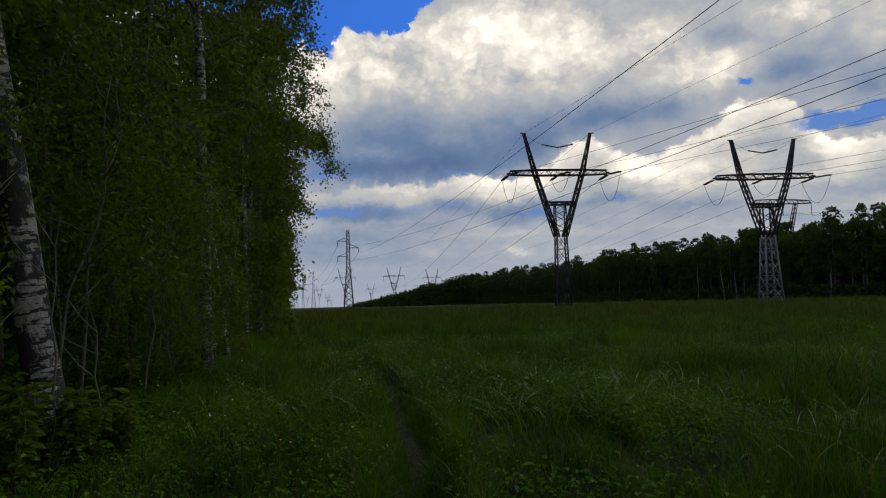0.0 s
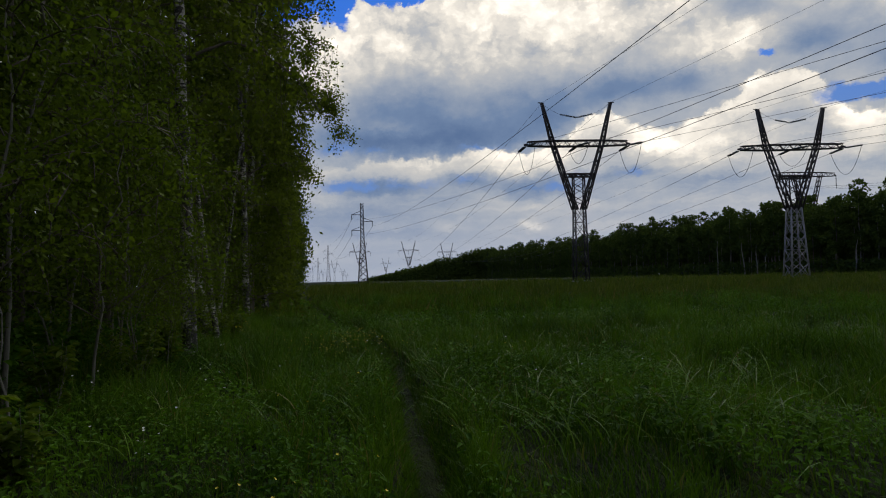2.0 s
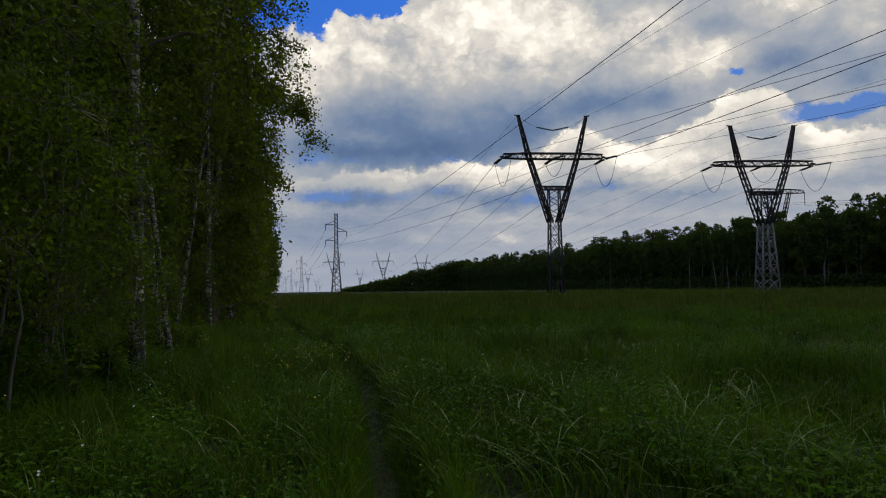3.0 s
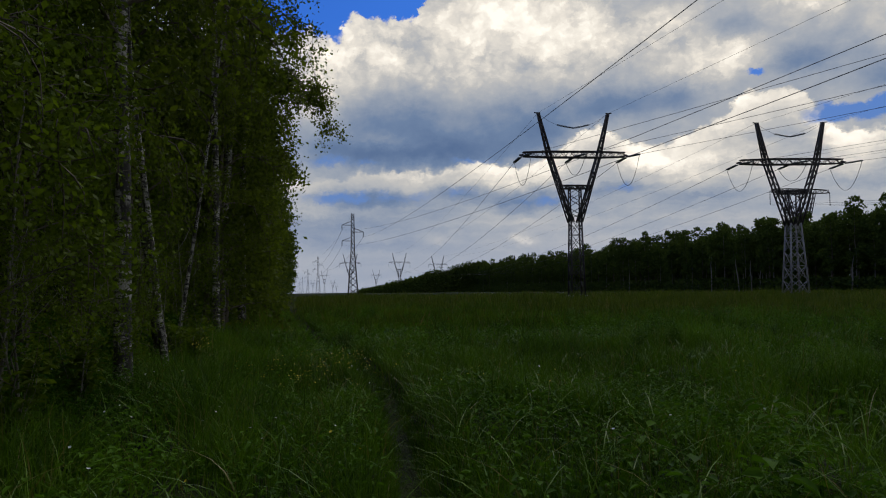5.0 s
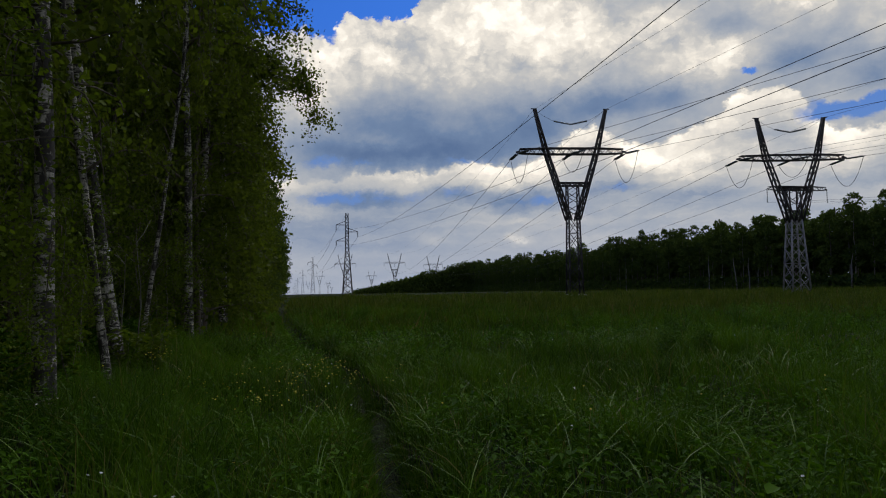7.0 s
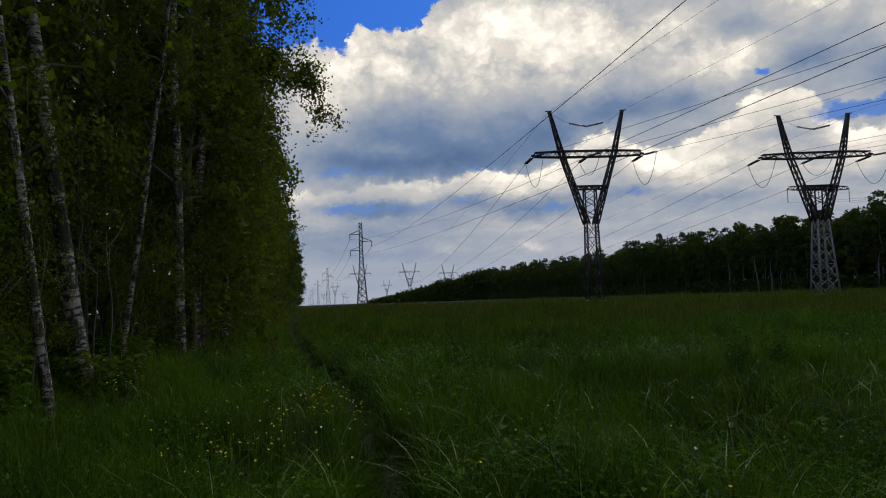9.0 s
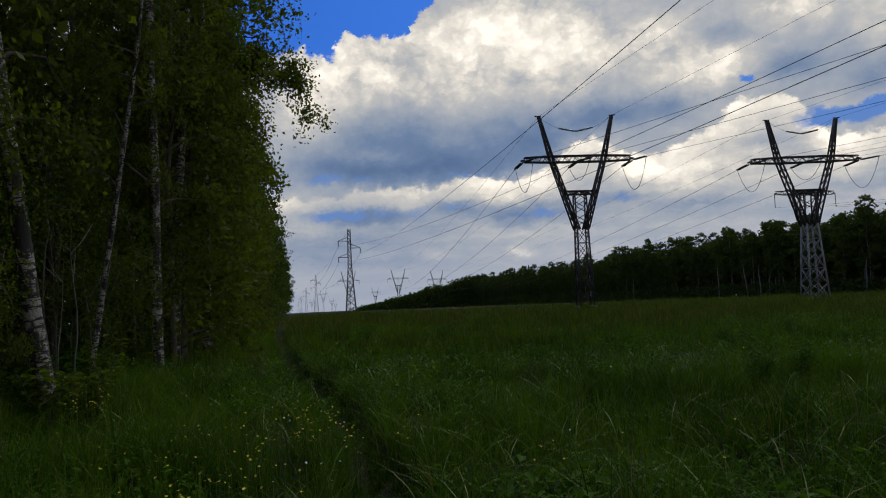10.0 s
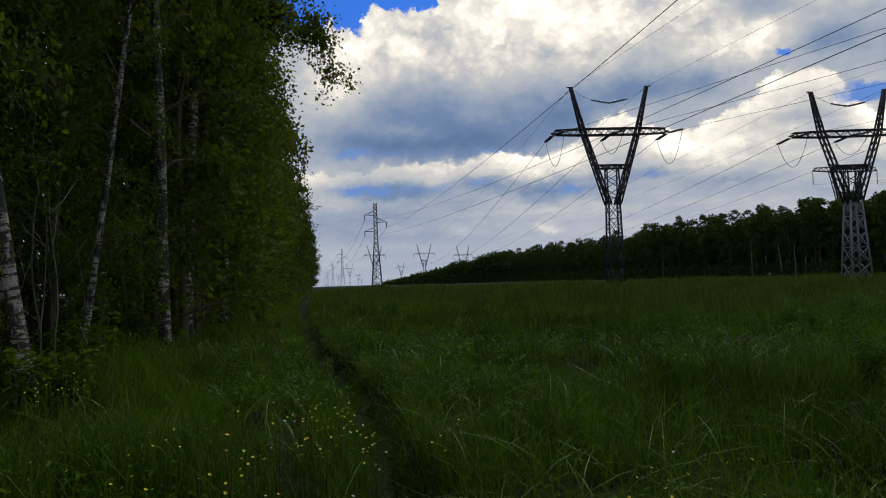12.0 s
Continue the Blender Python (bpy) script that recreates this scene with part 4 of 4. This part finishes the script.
# ---- grass ----
def blades(x, y, height, width, rng, segs, lean=0.45, flow=0.0):
    """Bent grass blades rooted at x, y: segs quads each."""
    n = len(x)
    root = np.stack([x, y, ground_z(x, y) - 0.02], 1)
    ang = rng.uniform(0, 2 * math.pi, n)
    way = np.stack([np.cos(ang) + flow, np.sin(ang), np.zeros(n)], 1)
    bend = np.abs(rng.normal(lean, 0.25, n))[:, None]
    face = rng.uniform(0, 2 * math.pi, n)
    side = np.stack([np.cos(face), np.sin(face), np.zeros(n)], 1)
    height, width = height[:, None], width[:, None]
    rows = []
    for k in range(segs + 1):
        t = k / segs
        c = root + way * height * bend * t ** 2 + np.array([0, 0, 1.0]) * height * (t - 0.38 * np.minimum(bend, 1.3) * t ** 2.5)
        w = side * width * (1 - 0.92 * t ** 1.5) * 0.5
        rows += [c - w, c + w]
    v = np.stack(rows, 1).reshape(-1, 3)
    base = np.arange(n)[:, None] * (2 * segs + 2)
    f = np.concatenate([base + [2 * k, 2 * k + 1, 2 * k + 3, 2 * k + 2] for k in range(segs)], 1).reshape(-1, 4)
    return v, f


def meadow(name, label, x0, x1, y0, y1, tufts, per, height, width, segs, seed, mat, spread=0.10):
    r = np.random.default_rng(seed)
    cx, cy = r.uniform(x0, x1, tufts), r.uniform(y0, y1, tufts)
    d = np.abs(cx - track_x(cy))
    keep = (d > 0.27 + 0.10 * smoothstep(cy, 12, 24) + 0.08 * r.uniform(size=tufts)) | (r.uniform(size=tufts) < 0.03)
    keep &= (cx > edge_x(cy) - 1.2) | (r.uniform(size=tufts) < 0.12)
    keep &= (cy < 130)
    keep &= (value_noise(cx * 1.5, cy * 1.5, 15) > 0.33) | (r.uniform(size=tufts) < 0.35)
    cx, cy = cx[keep], cy[keep]
    d = np.abs(cx - track_x(cy))
    patch = value_noise(cx * 0.55, cy * 0.55, 9) * 0.55 + value_noise(cx * 0.16, cy * 0.16, 12) * 0.65
    tall = height * (0.34 + 1.05 * patch) * (0.60 + 0.40 * smoothstep(d, 0.2, 1.3)) * (1 - 0.35 * smoothstep(edge_x(cy) + 0.4 - cx, 0, 1.5))
    tall = tall * (0.50 + 0.95 * smoothstep(value_noise(cx * 1.15, cy * 1.15, 19), 0.30, 0.75))
    x = np.repeat(cx, per) + r.normal(0, spread, len(cx) * per)
    y = np.repeat(cy, per) + r.normal(0, spread, len(cx) * per)
    h = np.repeat(tall, per) * r.uniform(0.55, 1.25, len(x))
    v, f = blades(x, y, h, width * r.uniform(0.6, 1.4, len(x)), r, segs)
    ob = new(name, mesh_data(name, v, f, mat))
    return tagged(ob, label, "grass", kind="stuff")


GRASS = "dense uncut green meadow grass"
meadow("meadow_grass", GRASS, -6.0, 8.0, 2.5, 23.0, 16500, 9, 0.42, 0.011, 3, 1, M_GRASS)
meadow("meadow_grass", GRASS, 8.0, 24.0, 5.0, 34.0, 6500, 8, 0.52, 0.022, 2, 2, M_GRASS, 0.14)
meadow("meadow_grass", GRASS, -8.5, 10.0, 23.0, 52.0, 7400, 8, 0.44, 0.025, 2, 3, M_GRASS, 0.14)
meadow("meadow_grass", GRASS, -12.0, 46.0, 29.0, 75.0, 12000, 7, 0.52, 0.055, 1, 4, M_FARGRASS, 0.22)
meadow("meadow_grass", GRASS, 20.0, 60.0, 10.0, 40.0, 5800, 7, 0.55, 0.05, 1, 5, M_FARGRASS, 0.2)
meadow("meadow_grass", GRASS, -20.0, 110.0, 60.0, 130.0, 15000, 6, 0.62, 0.10, 1, 6, M_FARGRASS, 0.4)


def long_blades(name, label, x0, x1, y0, y1, count, seed):
    """Sparse long arching blades that stand out of the turf."""
    r = np.random.default_rng(seed)
    x, y = r.uniform(x0, x1, count), r.uniform(y0, y1, count)
    keep = (np.abs(x - track_x(y)) > 0.25) & (x > edge_x(y)) & (value_noise(x * 0.5, y * 0.5, 51) > 0.35)
    x, y = x[keep], y[keep]
    v, f = blades(x, y, r.uniform(0.4, 0.85, len(x)), r.uniform(0.008, 0.017, len(x)), r, 5, 1.0)
    return tagged(new(name, mesh_data(name, v, f, M_TALL)), label, "grass", kind="stuff")


def verge(name, label, y0, y1, tufts, per, seed):
    """Taller tufts that lean over both sides of the track."""
    r = np.random.default_rng(seed)
    y = r.uniform(y0, y1, tufts)
    side = np.where(r.uniform(size=tufts) < 0.5, -1.0, 1.0)
    x = track_x(y) + side * (0.34 + 0.08 * smoothstep(y, 12, 24) + np.abs(r.normal(0, 0.13, tufts)))
    x, y = np.repeat(x, per) + r.normal(0, 0.05, tufts * per), np.repeat(y, per) + r.normal(0, 0.07, tufts * per)
    v, f = blades(x, y, r.uniform(0.26, 0.58, len(x)), r.uniform(0.006, 0.014, len(x)), r, 3, 0.5)
    return tagged(new(name, mesh_data(name, v, f, M_GRASS)), label, "grass", kind="stuff")


def track_turf(name, label, y0, y1, tufts, per, seed):
    """Short trampled grass on the floor of the track."""
    r = np.random.default_rng(seed)
    y = np.repeat(r.uniform(y0, y1, tufts), per) + r.normal(0, 0.05, tufts * per)
    x = track_x(y) + np.repeat(r.uniform(-0.24, 0.24, tufts), per) + r.normal(0, 0.03, tufts * per)
    v, f = blades(x, y, r.uniform(0.05, 0.16, len(x)), r.uniform(0.006, 0.013, len(x)), r, 2, 0.6)
    return tagged(new(name, mesh_data(name, v, f, M_GRASS)), label, "grass", kind="stuff")


track_turf("track_turf", "short trampled grass on the floor of the track", 2.5, 45.0, 2600, 9, 63)
track_turf("track_turf", "short trampled grass on the floor of the track", 2.0, 22.0, 3800, 10, 64)
meadow("meadow_grass", GRASS, -5.0, 14.0, -8.0, 2.5, 2600, 7, 0.52, 0.02, 2, 7, M_GRASS, 0.14)
long_blades("tall_grass", "long arching grass blades standing out of the meadow", -5.0, 12.0, 3.0, 24.0, 12000, 61)
verge("track_verge", "tall grass leaning over the sides of the trodden track", 3.0, 40.0, 1700, 9, 62)


# ---- broad-leaved herbs ----
def herbs(name, label, x0, x1, y0, y1, count, seed, size=0.066, height=0.42, inside=False):
    r = np.random.default_rng(seed)
    cx, cy = r.uniform(x0, x1, count), r.uniform(y0, y1, count)
    d = np.abs(cx - track_x(cy))
    keep = (d > 0.32) & (value_noise(cx * 0.7, cy * 0.7, 31) * 0.6 + value_noise(cx * 0.25, cy * 0.25, 32) * 0.6 > 0.58)
    if inside:
        keep &= cx < edge_x(cy) - 0.25 - 0.5 * (cy < 12)
    cx, cy = cx[keep], cy[keep]
    n, per = len(cx), 15
    h = height * r.uniform(0.5, 1.3, n)
    t = np.tile(np.linspace(0.25, 1.0, per), n)
    ang = np.tile(np.arange(per) * 2.4, n) + np.repeat(r.uniform(0, 6.28, n), per)
    lean = r.normal(0, 0.18, (n, 2)).repeat(per, 0)
    hh = np.repeat(h, per)
    base = np.stack([np.repeat(cx, per) + lean[:, 0] * t * hh, np.repeat(cy, per) + lean[:, 1] * t * hh, np.zeros(n * per)], 1)
    base[:, 2] = np.repeat(ground_z(cx, cy), per) + t * hh
    stalk = r.uniform(0.02, 0.11, n * per)[:, None]
    out = np.stack([np.cos(ang), np.sin(ang), r.uniform(-0.1, 0.5, n * per)], 1)
    base = base + out * stalk
    way = unit(np.stack([np.cos(ang), np.sin(ang), r.uniform(-0.45, 0.25, n * per)], 1))
    up = unit(np.array([0, 0, 1.0]) + r.normal(0, 0.25, (n * per, 3)))
    up = unit(up - way * np.sum(up * way, 1, keepdims=True))
    length = size * r.uniform(0.6, 1.5, n * per)
    v, f = folded_leaves(base, way, up, length, length * 0.55)
    ob = new(name, mesh_data(name, v, f, M_HERB))
    return tagged(ob, label, "plants", kind="stuff")


herbs("meadow_herbs", "broad-leaved green meadow herbs among the grass", -6.0, 9.0, 2.0, 20.0, 5600, 41, 0.052, 0.36)
herbs("meadow_herbs", "broad-leaved green meadow herbs among the grass", -5.0, 22.0, 16.0, 40.0, 2200, 42, 0.085, 0.45)
herbs("broad_herbs", "large-leaved green herbs rising out of the grass", 0.9, 7.0, 6.0, 18.0, 60, 44, 0.11, 0.40)
herbs("undergrowth", "leafy undergrowth at the foot of the forest edge", -8.5, -2.6, 2.0, 40.0, 4600, 43, 0.12, 0.7, True)


# ---- shrubs and flowers ----
def shrub(name, label, x, y, stems, height, leaf, seed, leafmat, group="", leaves=46, stemmat=M_BARK_GREY):
    """A small shrub of thin stems with folded leaves."""
    r = np.random.default_rng(seed)
    root = thing(name, x, y, float(ground_z(x, y)), label, "shrub", group)
    bases, ways = [], []
    for k in range(stems):
        ang, out = r.uniform(0, 6.283), r.uniform(0.1, 0.5)
        t = np.linspace(0, 1, 6)[:, None]
        h = height * r.uniform(0.7, 1.1)
        tip = np.array([math.cos(ang) * out * h, math.sin(ang) * out * h, h])
        line = tip * t + r.normal(0, 0.02, (6, 3)) * t
        stem = Soup()
        stem.tube(line, 0.007 * (1.2 - t[:, 0]), 4)
        part("stem", stem.data("stem", stemmat), root)
        u = r.uniform(0.2, 1.0, leaves)
        c = np.stack([np.interp(u, t[:, 0], line[:, q]) for q in range(3)], 1)
        a = r.uniform(0, 6.283, leaves)
        w = unit(np.stack([np.cos(a), np.sin(a), r.uniform(-0.3, 0.35, leaves)], 1))
        bases.append(c + w * r.uniform(0.02, 0.16, (leaves, 1)) * height * 0.5), ways.append(w)
    bases, ways = np.vstack(bases), np.vstack(ways)
    up = unit(np.array([0, 0, 1.0]) + r.normal(0, 0.25, bases.shape))
    up = unit(up - ways * np.sum(up * ways, 1, keepdims=True))
    length = leaf * r.uniform(0.6, 1.3, len(bases))
    v, f = folded_leaves(bases, ways, up, length, length * 0.6)
    part("foliage", mesh_data("foliage", v, f, leafmat), root)
    return root


NEAR_SHRUB = "broad-leaved green shrub growing beside the birch trunk"
for k, (x, y, h) in enumerate(((-2.95, 5.9, 0.95), (-3.25, 5.3, 1.05), (-2.80, 6.9, 0.8), (-3.6, 6.1, 1.3), (-2.6, 7.3, 0.7), (-3.0, 6.6, 0.9))):
    shrub("shrub", NEAR_SHRUB, x, y, 6, h, 0.10, 300 + k, M_SAPLING_LEAF, "shrubs at the forest edge")
for k, (x, y, h) in enumerate(((-3.7, 18.6, 0.9), (-3.5, 19.3, 0.8), (-3.9, 21.0, 1.1), (-3.4, 13.4, 0.9), (-3.1, 11.2, 0.9), (-3.9, 16.8, 1.2), (-4.2, 23.6, 1.2), (-4.5, 26.4, 1.3), (-3.3, 9.4, 0.8))):
    shrub("shrub", "low leafy shrub at the foot of the forest edge", x, y, 7, h, 0.10, 320 + k, M_SAPLING_LEAF, "shrubs at the forest edge")
for k, (x, y, h) in enumerate(((5.8, 18.5, 0.72), (6.8, 19.0, 0.8), (3.8, 19.4, 0.5), (0.4, 36.4, 0.8), (7.3, 21.0, 0.8), (2.6, 27.0, 0.6), (9.5, 26.0, 0.8), (14.0, 30.0, 0.9), (11.0, 18.0, 0.75))):
    shrub("shrub", "small bushy shrub standing among the meadow grass", x, y, 8, h, 0.05, 340 + k, M_HERB, "shrubs in the meadow", 60, M_GRASS)


def flowers(name, label, spots, per, mat, size, seed, height=0.52):
    """Small open flowers on thin stalks, gathered round a few spots."""
    r = np.random.default_rng(seed)
    petals, stalks = Soup(), Soup()
    for sx, sy, spread in spots:
        for _ in range(per):
            x, y = sx + r.normal(0, spread), sy + r.normal(0, spread)
            if abs(x - float(track_x(y))) < 0.2:
                continue
            z0 = float(ground_z(x, y))
            top = np.array([x + r.normal(0, 0.04), y + r.normal(0, 0.04), z0 + height * r.uniform(0.8, 1.25)])
            stalks.tube([(x, y, z0), tuple(top)], 0.0022, 4)
            tilt = unit(np.array([r.normal(0, 0.45), r.normal(0, 0.45), 1.0]))
            u = unit(np.cross(tilt, (0.3, 1.0, 0.1)))
            w = np.cross(tilt, u)
            for k in range(5):
                a = k * 1.2566
                d, e = u * math.cos(a) + w * math.sin(a), u * -math.sin(a) + w * math.cos(a)
                petals.add([top, top + (d * 0.6 + e * 0.5) * size + tilt * size * 0.3, top + d * size * 1.1 + tilt * size * 0.55, top + (d * 0.6 - e * 0.5) * size + tilt * size * 0.3], [[0, 1, 2, 3]])
    tagged(new(name, petals.data(name, mat)), label, "flowers", kind="stuff")
    tagged(new("flower_stalks", stalks.data("flower_stalks", M_GRASS)), "thin green flower stalks among the grass", "flowers", kind="stuff")


flowers("buttercups", "small bright yellow buttercups scattered in the grass", (
    (-0.6, 15.1, 0.15), (-0.0, 15.8, 0.22), (-0.9, 13.9, 0.15), (-0.3, 13.7, 0.20), (0.3, 15.8, 0.15), (-0.7, 14.5, 0.10), (-1.2, 14.0, 0.15), (-0.1, 15.8, 0.25), (-0.7, 15.4, 0.35), (-3.0, 17.6, 0.10),
    (-3.0, 18.4, 0.10), (-0.1, 16.0, 0.18), (0.6, 16.1, 0.12), (-0.4, 16.8, 0.20), (2.0, 14.8, 0.20), (-2.9, 22.9, 0.60), (-3.8, 22.8, 0.60), (-1.0, 15.1, 0.35), (-0.4, 16.3, 0.30), (-1.7, 15.2, 0.50),
    (-0.5, 8.0, 0.8), (2.5, 12.0, 1.6), (-0.2, 6.0, 0.5)), 15, M_YELLOW, 0.0105, 70)
flowers("white_flowers", "small white flowers scattered in the grass", ((0.0, 14.3, 0.25), (-1.6, 7.2, 0.25), (-2.6, 12.0, 0.6), (-0.3, 16.5, 0.5), (-1.2, 10.5, 0.8), (3.0, 11.0, 1.5), (6.0, 17.0, 2.0), (-2.4, 8.6, 0.7)), 9, M_WHITE, 0.010, 71)


# ---- thin bare stems along the forest edge ----
def bare_stem(x, y, height, rx, ry, seed):
    r = np.random.default_rng(seed)
    root = thing("bare_stem", x, y, 0, "thin pale bare stem of a young tree at the forest edge", "tree", "bare stems along the forest edge")
    root.matrix_basis = pose(x, y, float(ground_z(x, y)) - 0.05, rx, ry, 0)
    t = np.linspace(0, 1, 8)
    line = np.stack([np.cumsum(r.normal(0, 0.035, 8)), np.cumsum(r.normal(0, 0.035, 8)), height * t], 1)
    stem = Soup()
    stem.tube(line, 0.016 * (1.15 - t), 5)
    part("stem", stem.data("stem", M_BARK_GREY, True), root)
    for k in range(3):
        u = int(r.integers(3, 7))
        a = r.uniform(0, 6.283)
        twig = Soup()
        out = np.array([math.cos(a), math.sin(a), 0.8])
        twig.tube([line[u], line[u] + out * 0.25, line[u] + out * 0.5 + (0, 0, 0.1)], (0.006, 0.005, 0.002), 4)
        part("twig", twig.data("twig", M_BARK_PALE), root)


r_stem = np.random.default_rng(90)
for k in range(22):
    y = 5.5 + 0.95 * k + r_stem.uniform(-0.3, 0.3)
    bare_stem(float(edge_x(y)) + r_stem.uniform(-1.3, 0.25), y, r_stem.uniform(1.6, 3.4), r_stem.uniform(-7, 7), r_stem.uniform(-8, 8), 400 + k)
